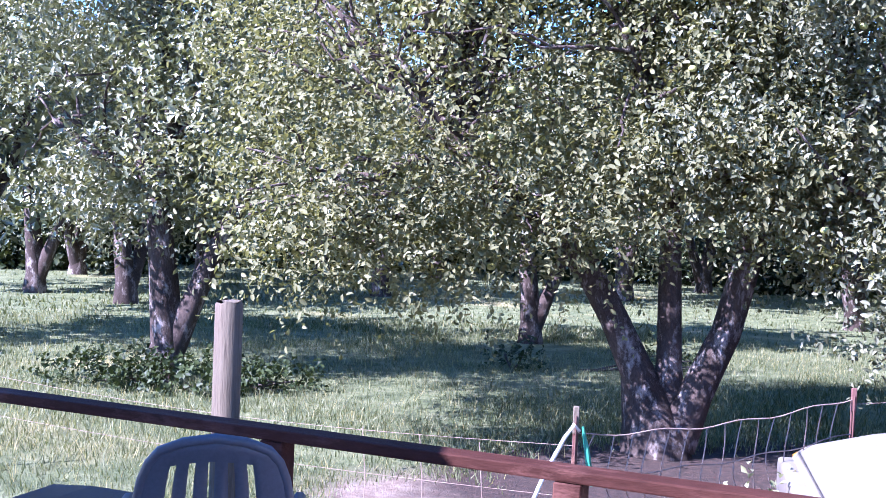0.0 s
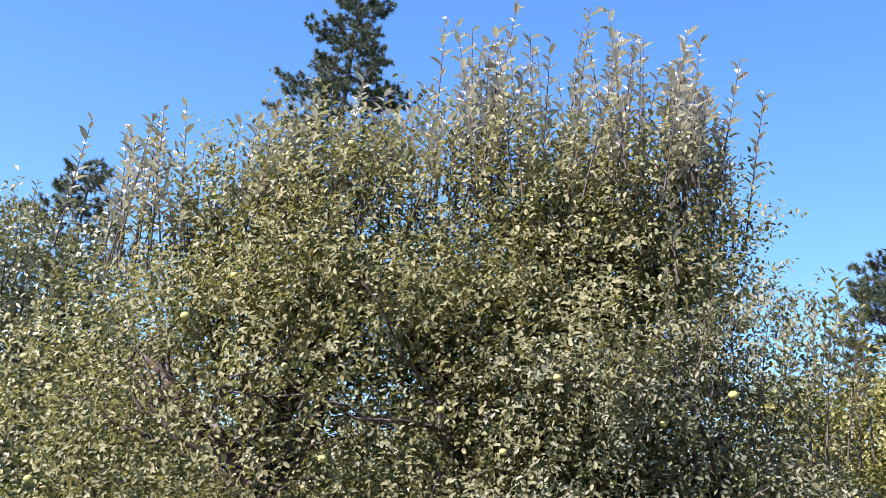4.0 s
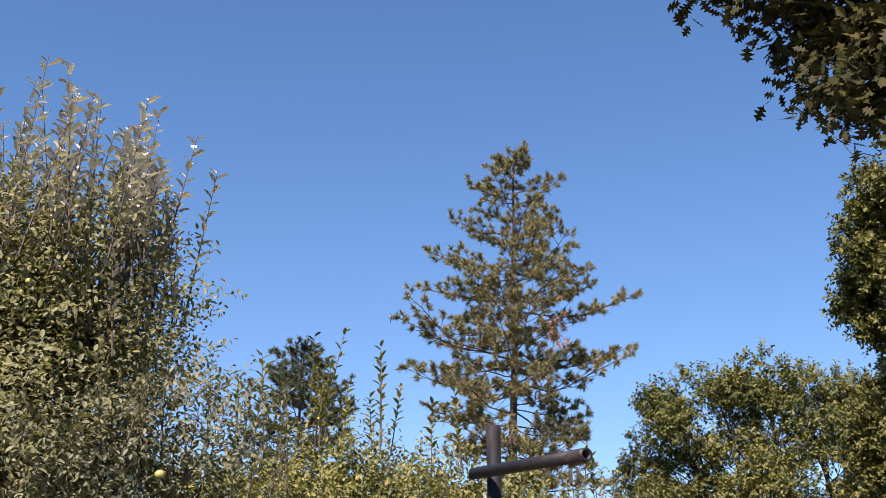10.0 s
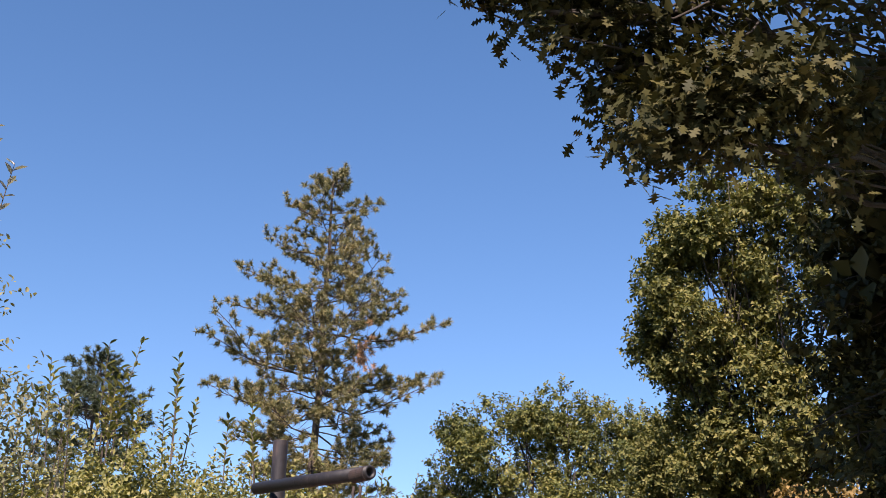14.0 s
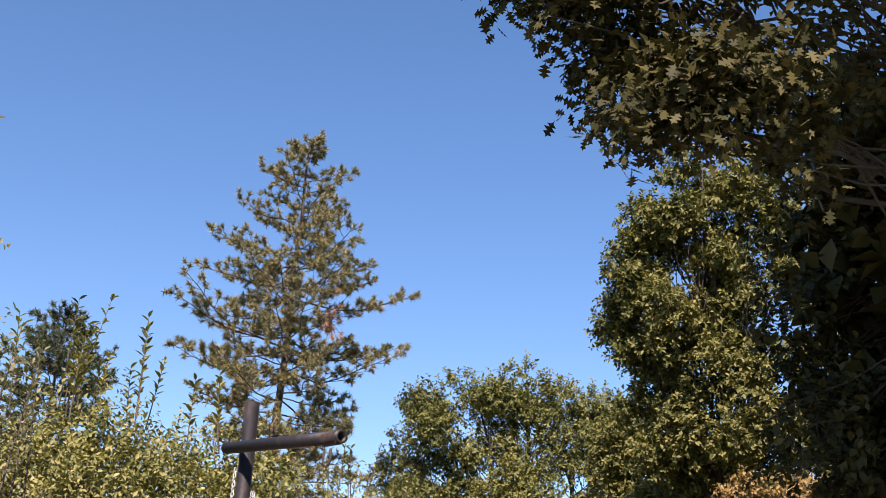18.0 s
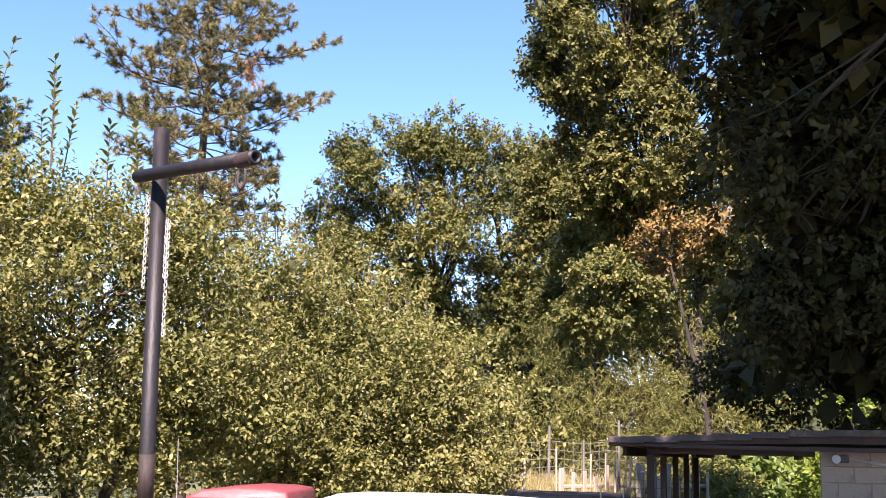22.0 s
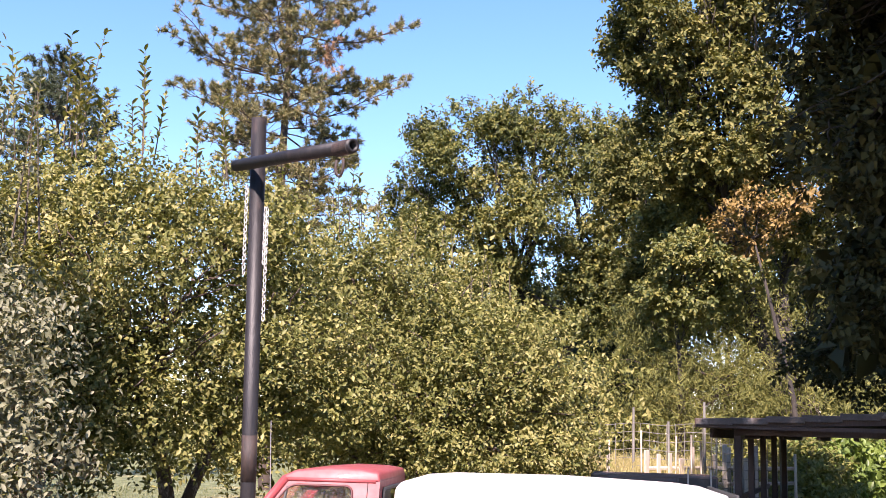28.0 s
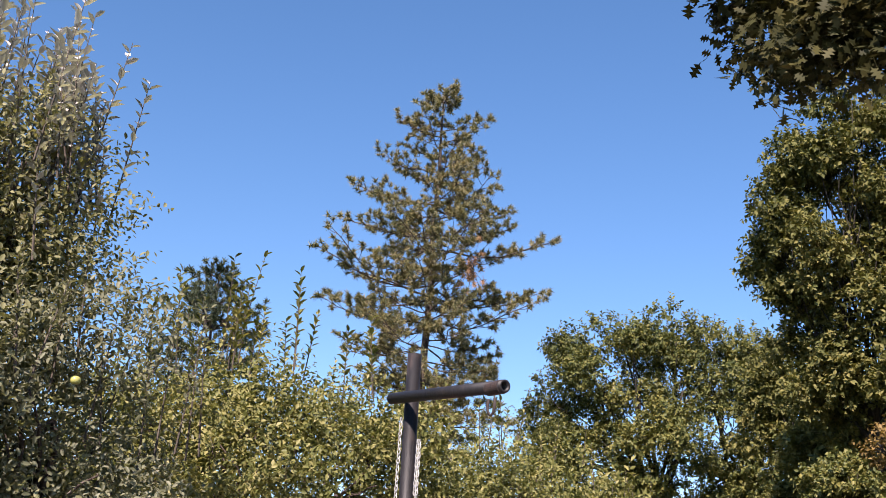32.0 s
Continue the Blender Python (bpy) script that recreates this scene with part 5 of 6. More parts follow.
def wire_fence():
    f = thing("wire_fence", pose(0, 0, 0), "sagging rusty woven wire fence on red steel posts", "fence")
    pts = [Vector((-4.6, 7.6, 0)), Vector((0.09, 6.2, 0)), Vector((1.96, 7.55, 0)), Vector((6.6, 10.4, 0))]
    tops = [0.9, 1.0, 1.0, 1.0]
    for i, p in enumerate(pts[:3]):
        post = part("post", box(p.x - 0.016, p.y - 0.004, -0.2, p.x + 0.016, p.y + 0.004, tops[i], 0.002), M_TPOST, f)
        part("post_rib", box(p.x - 0.003, p.y - 0.026, -0.2, p.x + 0.003, p.y - 0.005, tops[i] - 0.02, 0.001), M_TPOST, post)
        part("post_cap", box(p.x - 0.018, p.y - 0.012, tops[i] - 0.13, p.x + 0.018, p.y + 0.012, tops[i] + 0.03, 0.004), M_POSTWOOD if i == 1 else M_TPOST, post, "bare post tip")
    rng = np.random.default_rng(44)
    heights = (0.86, 0.62, 0.40, 0.18)
    a, b = pts[1], pts[2]
    n = 16
    def along(u, z):
        p = a.lerp(b, u)
        sag = 0.10 * math.sin(math.pi * u) * (1 - z / 1.2)
        return (p.x, p.y, z + 0.10 * u * (z > 0.5) - 0.05 * math.sin(math.pi * u) + 0.012 * math.sin(u * 23 + z * 9) - sag * 0.1)
    for z in heights:
        part("wire", tube([along(k / 24, z) for k in range(25)], 0.0042, 5), M_RUSTWIRE, f)
    for k in range(1, n):
        u = k / n
        bend = rng.normal() * 0.035 + 0.075
        pp = []
        for j in range(9):
            z = 0.86 * j / 8
            q = along(u, z)
            off = bend * math.sin(j / 8 * 6.2) + (0.035 if j in (6, 7) else 0)
            pp.append((q[0] + off * 0.8, q[1] + off * 0.6, q[2]))
        part("stay_wire", tube(pp, 0.004, 5), M_RUSTWIRE, f)
    for z, s in ((0.80, 0.09), (0.5, 0.05)):
        part("wire", tube([(pts[0].lerp(pts[1], k / 14) + Vector((0, 0, z - s * math.sin(math.pi * k / 14)))) for k in range(15)], 0.0016, 5), M_RUSTWIRE, f)
    part("wire", tube([(pts[2].lerp(pts[3], k / 14) + Vector((0, 0, 0.92 - 0.05 * math.sin(math.pi * k / 14) + 0.01 * math.sin(k * 2)))) for k in range(15)], 0.003, 5), M_RUSTWIRE, f)
    for u in (0.72, 0.8, 0.88):
        p = pts[0].lerp(pts[1], u)
        part("stay_wire", tube([(p.x, p.y, 0), (p.x + 0.03, p.y, 0.4), (p.x, p.y, 0.75)], 0.003, 5), M_RUSTWIRE, f)
    return f


wire_fence()
tagged(part("garden_hose", tube([(0.11, 6.13, 0.90), (0.08, 6.11, 0.94), (0.03, 6.07, 0.87), (-0.07, 5.9, 0.70), (-0.20, 5.6, 0.42), (-0.36, 5.3, 0.15), (-0.5, 5.0, 0.03), (-0.8, 4.9, 0.025), (-1.4, 4.95, 0.03)], 0.0115, 8), M_HOSE, smooth=True),
              "white garden hose draped over the steel fence post", "hose")
tagged(part("strap", tube([(0.13, 6.17, 0.92), (0.16, 6.16, 0.78), (0.18, 6.16, 0.66), (0.195, 6.17, 0.58)], [0.008, 0.016, 0.018, 0.007], 6), M_STRAP), "limp green strap tied to the fence post", "strap")
log = part("log", tube([(2.35, 8.95, 0.14), (3.3, 9.15, 0.16)], [0.16, 0.14], 10), M_BARK, smooth=True)
tagged(log, "cut log lying in the mulch under the apple tree", "log")

# ---------------------------------------------------------------- the pipe post with its cross arm
P0 = Vector((3.565, 5.255, 0))
pole = thing("pipe_post", pose(*P0), "tall black painted steel pipe post with a cross arm and chains", "post")
part("upright", pipe((0.25, 0.20, -0.2), (0, 0, 3.80), 0.0420), M_POLE, pole, "", True)
part("worn_band", pipe((0.1250, 0.100, 1.80), (0.1094, 0.0875, 2.05), 0.0432, 0.003), M_WORN, pole, "band where the paint has worn to rust", True)
ARM_A, ARM_B = Vector((-0.071, 0.095, 3.529)), Vector((-0.175, -1.055, 3.43))
arm = part("cross_arm", pipe(ARM_A, ARM_B, 0.0335), M_POLE, pole, "", True)
part("collar", pipe(ARM_B + Vector((0.012, 0.14, 0.005)), ARM_B + Vector((0.002, 0.02, 0)), 0.0365, 0.003), M_WORN, arm)
for k, (dx, lo) in enumerate(((-0.055, 2.93), (0.052, 2.98), (0.062, 2.68))):
    ch = new("chain")
    ch.parent = pole
    tagged(ch, "light galvanised chain hanging beside the pipe")
    z = 3.40 - 0.12 * (k > 0)
    bm = bmesh.new()
    lk = []
    for s in range(10):
        t = 6.2832 * s / 10
        lk.append((0.009 * math.cos(t), 0.016 * math.sin(t)))
    first = None
    j = 0
    while z > lo:
        if first is None:
            first = part("link", tube([(a, 0, b) for a, b in lk] + [(lk[0][0], 0, lk[0][1])], 0.0035, 5), M_CHAIN, ch)
            o = first
        else:
            o = new("link", first.data)
            o.parent = ch
        o.matrix_local = pose(dx * 0.77 + (3.80 - z) * 0.0525 - 0.02, -dx * 0.64 - 0.035 + (3.80 - z) * 0.055, z, 0, 0, 90 * (j % 2) + 20)
        z -= 0.026
        j += 1
part("hook", tube([(ARM_B.x, ARM_B.y + 0.10 - 0.030 * math.cos(radians(a)), ARM_B.z - 0.085 + 0.052 * math.sin(radians(a))) for a in (140, 180, 210, 240, 270, 300, 330, 360, 400)], 0.008, 6), M_WORN, pole, "dark rusted open shackle", True)


# ---------------------------------------------------------------- vehicles (x forwards, y to the left)
def wheel(parent, x, y, r=0.34, w=0.22):
    ty = part("wheel", tube([(x, y - w / 2, r), (x, y - w / 2 + 0.03, r), (x, y + w / 2 - 0.03, r), (x, y + w / 2, r)], [r * 0.9, r, r, r * 0.9], 28), M_TYRE, parent, "", True)
    part("rim", tube([(x, y - w / 2 - 0.004, r), (x, y + w / 2 + 0.004, r)], r * 0.6, 20), M_ALU, ty)
    part("hub_cap", tube([(x, y - w / 2 - 0.02, r), (x, y + w / 2 + 0.02, r)], r * 0.18, 12), M_TRIM, ty)


def red_pickup(m):
    c = thing("pickup_truck", m, "sun-faded red pickup truck with a white canopy over its bed", "pickup truck")
    h = 1.0
    # origin: rear end of the cab on the ground; near side is y = +1.0
    body = [(1.62, 0.45), (2.62, 0.45), (2.66, 0.95), (2.55, 1.12), (1.30, 1.24), (1.24, 1.25), (0.10, 1.25), (0.10, 0.5)]
    part("cab_body", extrude_outline(body, -0.97, 0.97, 0.05, 3, lambda z: 1.0 if z < 0.9 else 1 - 0.05 * (z - 0.9)), M_RED, c, "", True)
    # roof and pillars stand apart so that one can see through the cab
    roof = [(0.10, 1.755), (0.12, 1.83), (0.26, 1.852), (0.55, 1.858), (0.82, 1.835), (0.93, 1.785), (0.90, 1.755)]
    part("roof", extrude_outline(roof, -0.80, 0.80, 0.02, 2, lambda z: 1 - 0.7 * max(0, z - 1.78)), M_RED, c, "", True)
    for s in (-1, 1):
        yb, yt = 0.94 * s, 0.785 * s
        part("front_pillar", tube([(1.29, yb, 1.24), (0.90, yt, 1.77)], [0.045, 0.035], 8), M_RED, c, "", True)
        part("door_header", tube([(0.14, yt * 1.005, 1.757), (0.92, yt * 1.005, 1.757)], 0.016, 8), M_RED, c, "", True)
        door = part("door", pane([(0.21, 0.972 * s, 0.55), (1.26, 0.972 * s, 0.55), (1.26, 0.962 * s, 1.22), (0.21, 0.962 * s, 1.22)], 0.012 * -s), M_RED, c)
        hole = rounded([(0.33, 1.275), (1.20, 1.275), (0.86, 1.715), (0.33, 1.715)], 0.07)
        at = lambda x, z, off, yb=yb, yt=yt, s=s: (x, yb + (yt - yb) * (z - 1.24) / 0.53 - off * s, z)
        part("window_surround", ring_panel([(0.105, 1.235), (1.30, 1.235), (0.91, 1.765), (0.105, 1.765)], hole, at, 0.035), M_RED, door)
        part("window_seal", tube([at(x, z, -0.002) for x, z in hole + hole[:1]], 0.010, 6), M_SEAL, door)
        part("vent_bar", tube([at(0.935, 1.275, 0.01), at(0.885, 1.70, 0.01)], 0.013, 6), M_TRIM, door)
        part("door_gap", tube([at(0.205, z, -0.0005) for z in (1.24, 1.5, 1.755)], 0.004, 5), M_TRIM, door)
        g = part("side_glass", pane([at(x, z, 0.02) for x, z in hole], 0.004), M_CABGLASS, door)
        g.visible_shadow = False
        part("mirror_arm", tube([(1.08, 0.95 * s, 1.30), (1.08, 1.10 * s, 1.32)], 0.012, 6), M_TRIM, door)
        part("wing_mirror", box(1.05, (1.12 if s > 0 else -1.20), 1.24, 1.09, (1.20 if s > 0 else -1.12), 1.40, 0.012, 2), M_ALU, door)
        part("headlamp", box(2.62, 0.58 * s - 0.12, 0.74, 2.685, 0.58 * s + 0.12, 0.92, 0.012), M_LAMPGLASS, c)
        wheel(c, 1.98, 0.86 * s, 0.37, 0.24)
        wheel(c, -1.55, 0.86 * s, 0.37, 0.24)
    ws = part("windscreen", pane([(1.27, -0.90, 1.25), (1.27, 0.90, 1.25), (0.88, 0.76, 1.76), (0.88, -0.76, 1.76)], 0.005), M_CABGLASS, c)
    ws.visible_shadow = False
    back = rounded([(-0.70, 1.31), (0.70, 1.31), (0.64, 1.69), (-0.64, 1.69)], 0.08)
    wall_ = part("cab_back", ring_panel([(-0.93, 1.235), (0.93, 1.235), (0.785, 1.765), (-0.785, 1.765)], back, lambda y, z, off: (0.106 + off, y, z), 0.02), M_RED, c)
    part("rear_window", pane([(0.112, y, z) for y, z in back], 0.005), M_DARKGLASS, wall_)
    part("rear_window_seal", tube([(0.100, y, z) for y, z in back + back[:1]], 0.018, 6), M_TRIM, wall_)
    part("seat", extrude_outline([(0.16, 0.72), (0.66, 0.75), (0.68, 0.88), (0.32, 0.92), (0.24, 1.36), (0.15, 1.36)], -0.80, 0.80, 0.03, 2), M_SEAT, c, "worn red bench seat", True)
    part("steering_wheel", tube([(0.93 + 0.06 * math.sin(t), 0.42 + 0.18 * math.cos(t), 1.20 + 0.16 * math.sin(t)) for t in [6.2832 * k / 18 for k in range(19)]], 0.013, 6), M_TRIM, c)
    part("sun_visor", box(0.62, 0.30, 1.665, 0.80, 0.66, 1.68, 0.004), M_TRIM, c)
    part("dashboard", box(1.0, -0.85, 1.0, 1.22, 0.85, 1.23, 0.03, 2), M_TRIM, c)
    part("grille", box(2.655, -0.42, 0.72, 2.675, 0.42, 0.93, 0.005), M_TRIM, c)
    part("front_bumper", box(2.66, -0.98, 0.50, 2.80, 0.98, 0.66, 0.02, 2), M_ALU, c)
    part("antenna", tube([(1.42, -0.80, 1.2), (1.46, -0.80, 2.25)], 0.004, 5), M_ALU, c)
    part("bed", box(-2.83, -0.98, 0.50, -0.06, 0.98, 1.24, 0.03, 2), M_RED, c)
    can = part("canopy", extrude_outline([(-2.77, 1.245), (-0.02, 1.245), (-0.03, 1.71), (-0.09, 1.775), (-0.4, 1.80), (-1.4, 1.805), (-2.45, 1.765), (-2.73, 1.735)], -0.96, 0.96, 0.05, 3,
                                         lambda z: 1 - 0.16 * (z - 1.24)), M_CANOPY, c, "white fibreglass canopy", True)
    for s in (-1, 1):
        for x0, x1 in ((-1.43, -0.28), (-2.58, -1.455)):
            y = lambda z: 0.965 * s * (1 - 0.16 * (z - 1.24))
            pts = [(x, y(z), z) for x, z in rounded([(x0, 1.30), (x1, 1.30), (x1, 1.635), (x0, 1.635)], 0.05)]
            w = part("canopy_window", pane(pts, 0.006 * -s), M_DUSTGLASS, can, "dusty dark side window")
            part("window_frame", tube([Vector(p) + Vector((0, 0.004 * s, 0)) for p in pts + pts[:1]], 0.010, 6), M_ALU, w)
            o = part("water_streak", pane([(x0 + 0.4, y(1.555) + 0.004 * s, 1.555), (x0 + 0.415, y(1.555) + 0.004 * s, 1.555), (x0 + 0.415, y(1.60) + 0.004 * s, 1.60), (x0 + 0.4, y(1.60) + 0.004 * s, 1.60)], 0.003 * -s), M_CANOPY, w)
    part("rear_hatch", box(-2.805, -0.86, 1.27, -2.775, 0.86, 1.74, 0.006), M_TRIM, can)
    part("rear_bumper", box(-2.99, -0.96, 0.48, -2.85, 0.96, 0.62, 0.015), M_ALU, c)
    part("marker", box(-0.34, 0.912, 1.36, -0.20, 0.952, 1.375, 0.004), M_ALU, can)
    return c


e_r = Vector((math.cos(radians(50.0)), -math.sin(radians(50.0)), 0))
e_f = Vector((math.sin(radians(50.0)), math.cos(radians(50.0)), 0))
red_at = e_f * (9.38 + 0.97) + e_r * -1.41
heading = math.atan2(-e_r.y, -e_r.x)
red_pickup(Matrix.Translation(red_at + Vector((0, 0, -0.08))) @ Matrix.Rotation(heading, 4, "Z"))


def sedan(m):
    """Champagne sedan, near side y = +0.86."""
    c = thing("sedan", m, "champagne coloured sedan parked nose towards the orchard", "car")
    low = [(0.02, 0.28), (4.05, 0.28), (4.14, 0.48), (4.12, 0.58), (4.02, 0.66), (3.60, 0.77), (2.92, 0.89), (0.55, 1.08), (0.10, 1.04), (-0.02, 0.82)]
    part("body", extrude_outline(low, -0.86, 0.86, 0.07, 4, lambda z: 1 - 0.10 * abs(z - 0.75) / 0.4), M_TAN, c, "", True)
    roof = [(0.92, 1.355), (0.99, 1.415), (1.20, 1.460), (1.75, 1.48), (2.10, 1.455), (2.22, 1.40), (2.15, 1.38), (1.2, 1.37)]
    part("roof", extrude_outline(roof, -0.62, 0.62, 0.02, 2, lambda z: 1 - 1.2 * max(0, z - 1.39)), M_TAN, c, "", True)
    for s in (-1, 1):
        yb, yt = 0.79 * s, 0.60 * s
        part("front_pillar", tube([(2.86, yb, 0.92), (2.20, yt, 1.41)], [0.035, 0.03], 8), M_TAN, c, "", True)
        part("middle_pillar", tube([(1.75, yb, 1.12), (1.72, yt, 1.40)], 0.028, 8), M_TRIM, c)
        part("rear_pillar", tube([(0.70, yb, 1.10), (0.99, yt, 1.40)], [0.035, 0.03], 8), M_TAN, c, "", True)
        g = part("side_glass", pane([(0.70, yb * 0.99, 1.11), (2.78, yb * 0.99, 0.94), (2.16, yt * 0.99, 1.40), (1.16, yt * 0.99, 1.40)], 0.005), M_DARKGLASS, c)
        mir = part("wing_mirror", box(2.32, 0.80 if s > 0 else -0.98, 1.00, 2.44, 0.98 if s > 0 else -0.80, 1.12, 0.03, 3), M_TAN, c, "", True)
        part("mirror_glass", box(2.312, 0.83 if s > 0 else -0.96, 1.02, 2.318, 0.96 if s > 0 else -0.83, 1.10, 0.002), M_DARKGLASS, mir)
        part("headlamp", extrude_outline([(4.02, 0.48), (4.135, 0.47), (4.13, 0.54), (4.06, 0.585)], 0.44 * s - 0.2, 0.44 * s + 0.2, 0.01), M_LAMPGLASS, c)
        part("turn_signal", extrude_outline([(3.95, 0.52), (4.10, 0.51), (4.10, 0.59), (4.02, 0.64)], (0.71 if s > 0 else -0.835), (0.835 if s > 0 else -0.71), 0.01), M_AMBER, c, "amber corner lens")
        wheel(c, 3.35, 0.76 * s, 0.31, 0.2)
        wheel(c, 0.75, 0.76 * s, 0.31, 0.2)
        part("hood_crease", tube([(2.95, 0.62 * s, 0.886), (3.6, 0.60 * s, 0.771), (3.95, 0.56 * s, 0.68)], 0.008, 6), M_TAN, c)
        part("wheel_arch", tube([(3.35 + 0.36 * math.cos(radians(a)), 0.862 * s, 0.31 + 0.36 * math.sin(radians(a))) for a in range(0, 181, 15)], 0.014, 6), M_TRIM, c)
    part("windscreen", pane([(2.87, -0.74, 0.93), (2.87, 0.74, 0.93), (2.20, 0.57, 1.405), (2.20, -0.57, 1.405)], 0.005), M_DARKGLASS, c)
    part("rear_window", pane([(0.60, 0.72, 1.12), (0.60, -0.72, 1.12), (1.13, -0.57, 1.405), (1.13, 0.57, 1.405)], 0.005), M_DARKGLASS, c)
    part("front_bumper", box(4.05, -0.80, 0.34, 4.20, 0.80, 0.58, 0.04, 3), M_TAN, c, "", True)
    part("grille", box(4.09, -0.30, 0.50, 4.135, 0.30, 0.575, 0.01), M_TRIM, c)
    return c


SED_DIR = Vector((-0.996, 0.085, 0)).normalized()
sed_left = Vector((-SED_DIR.y, SED_DIR.x, 0))
sed_front = Vector((1.36, 5.70, 0))
sedan(Matrix.Translation(sed_front - SED_DIR * 4.14 - sed_left * 0.86) @ Matrix.Rotation(math.atan2(SED_DIR.y, SED_DIR.x), 4, "Z"))


def small_suv(m):
    """White two-door off-roader; x forwards, the side shown is y = -0.8."""
    c = thing("suv", m, "small white off-road wagon with dark tinted windows in leaf shade", "car")
    part("body", extrude_outline([(-0.80, 0.42), (2.55, 0.42), (2.62, 0.8), (2.5, 0.98), (1.72, 1.08), (-0.80, 1.10), (-0.82, 0.8)], -0.83, 0.83, 0.05, 3), M_WHITECAR, c, "", True)
    part("roof", extrude_outline([(-0.68, 1.50), (-0.60, 1.555), (0.1, 1.59), (0.9, 1.588), (1.34, 1.575), (1.46, 1.545), (1.52, 1.50)], -0.74, 0.74, 0.015, 2, lambda z: 1 - 0.9 * max(0, z - 1.53)), M_WHITECAR, c, "", True)
    for k in range(6):
        y = -0.40 + 0.16 * k
        part("roof_rib", extrude_outline([(-0.45, 1.560), (0.1, 1.580), (0.85, 1.574), (0.85, 1.587), (0.1, 1.594), (-0.45, 1.573)], y - 0.03, y + 0.03, 0.005), M_WHITECAR, c)
    for s in (-1, 1):
        yb, yt = 0.80 * s, 0.725 * s
        part("rear_pillar", tube([(-0.77, yb, 1.08), (-0.64, yt, 1.52)], 0.030, 8), M_WHITECAR, c, "", True)
        part("middle_pillar", tube([(0.48, yb, 1.08), (0.53, yt, 1.52)], 0.055, 8), M_WHITECAR, c, "", True)
        part("front_pillar", tube([(1.66, yb, 1.08), (1.50, yt, 1.52)], 0.030, 8), M_WHITECAR, c, "", True)
        part("side_glass", pane([(-0.75, yb * 0.99, 1.09), (0.48, yb * 0.99, 1.09), (0.53, yt * 0.995, 1.50), (-0.65, yt * 0.995, 1.50)], 0.006), M_DARKGLASS, c)
        part("door_glass", pane([(0.48, yb * 0.99, 1.09), (1.64, yb * 0.99, 1.09), (1.49, yt * 0.995, 1.50), (0.53, yt * 0.995, 1.50)], 0.006), M_DARKGLASS, c)
        part("wing_mirror", box(1.46, 0.84 if s > 0 else -1.0, 1.10, 1.54, 1.0 if s > 0 else -0.84, 1.24, 0.02, 2), M_TRIM, c)
        wheel(c, 1.85, 0.72 * s, 0.34, 0.22)
        wheel(c, -0.35, 0.72 * s, 0.34, 0.22)
    part("windscreen", pane([(1.67, -0.76, 1.08), (1.67, 0.76, 1.08), (1.51, 0.70, 1.51), (1.51, -0.70, 1.51)], 0.006), M_DARKGLASS, c)
    part("rear_window", pane([(-0.79, 0.72, 1.08), (-0.79, -0.72, 1.08), (-0.67, -0.68, 1.51), (-0.67, 0.68, 1.51)], 0.006), M_DARKGLASS, c)
    part("rear_bumper", box(-0.90, -0.8, 0.42, -0.83, 0.8, 0.56, 0.015), M_TRIM, c)
    return c


s_r = Vector((math.cos(radians(63.5)), -math.sin(radians(63.5)), 0))
s_f = Vector((math.sin(radians(63.5)), math.cos(radians(63.5)), 0))
small_suv(Matrix.Translation(Vector((8.84, 4.50, -0.06)) + s_f * 0.80 - s_r * 0.13) @ Matrix.Rotation(math.atan2(s_r.y, s_r.x), 4, "Z"))

# ---------------------------------------------------------------- shed (x along its front to the right, y backwards)
sh_r = Vector((0.427, -0.904, 0)).normalized()
TURN = Matrix.Rotation(radians(0.42), 4, "Z")
SH = Matrix.Translation(Vector((12.82, 8.49, -0.07))) @ Matrix.Rotation(math.atan2(sh_r.y, sh_r.x), 4, "Z")
shed = thing("shed", SH, "open-fronted shed of pale block and brown timber under a flat roof", "shed")
part("roof_deck", extrude_outline([(-0.0, 2.33), (2.65, 2.40), (8.0, 2.40), (8.0, 2.52), (2.65, 2.52), (0.0, 2.44)], 0.03, 5.2, 0.0), M_SHEDWOOD, shed)
seg = [(0.02, 2.36), (0.45, 2.375), (0.9, 2.40), (1.35, 2.42), (1.8, 2.45), (2.25, 2.475), (2.7, 2.49), (3.6, 2.49), (4.6, 2.48), (5.8, 2.47), (8.0, 2.46)]
for (a, za), (b, zb) in zip(seg, seg[1:]):
    part("roof_felt", box(a, -0.04, za, b + 0.03, 5.25, za + 0.085, 0.008), M_ROOFEDGE, shed)
part("fascia", extrude_outline([(0.05, 2.335), (0.9, 2.31), (2.6, 2.30), (8.0, 2.29), (8.0, 2.355), (0.05, 2.355)], -0.012, 0.028), M_SHEDWOOD, shed)
part("beam", box(0.48, 0.25, 2.235, 2.6, 0.37, 2.33, 0.006), M_SHEDWOOD, shed)
for k in range(6):
    part("rafter", box(0.15 + k * 0.45, 0.38, 2.2, 0.20 + k * 0.45, 5.0, 2.32, 0.004), M_SHEDWOOD, shed)
side = part("side_frame", box(0.50, 0.3, 1.40, 0.56, 5.0, 1.46, 0.004), M_SHEDWOOD, shed)
for k in range(5):
    y = 0.3 + 0.95 * k
    dx = 0.085 * k - 0.05
    part("upright", box(0.52 + dx, y, -0.1, 0.61 + dx - 0.01 * (k > 0), y + 0.1, 2.33, 0.006), M_SHEDWOOD, shed)
part("side_rail", box(0.50, 0.3, 0.75, 0.56, 5.0, 0.82, 0.004), M_SHEDWOOD, shed)
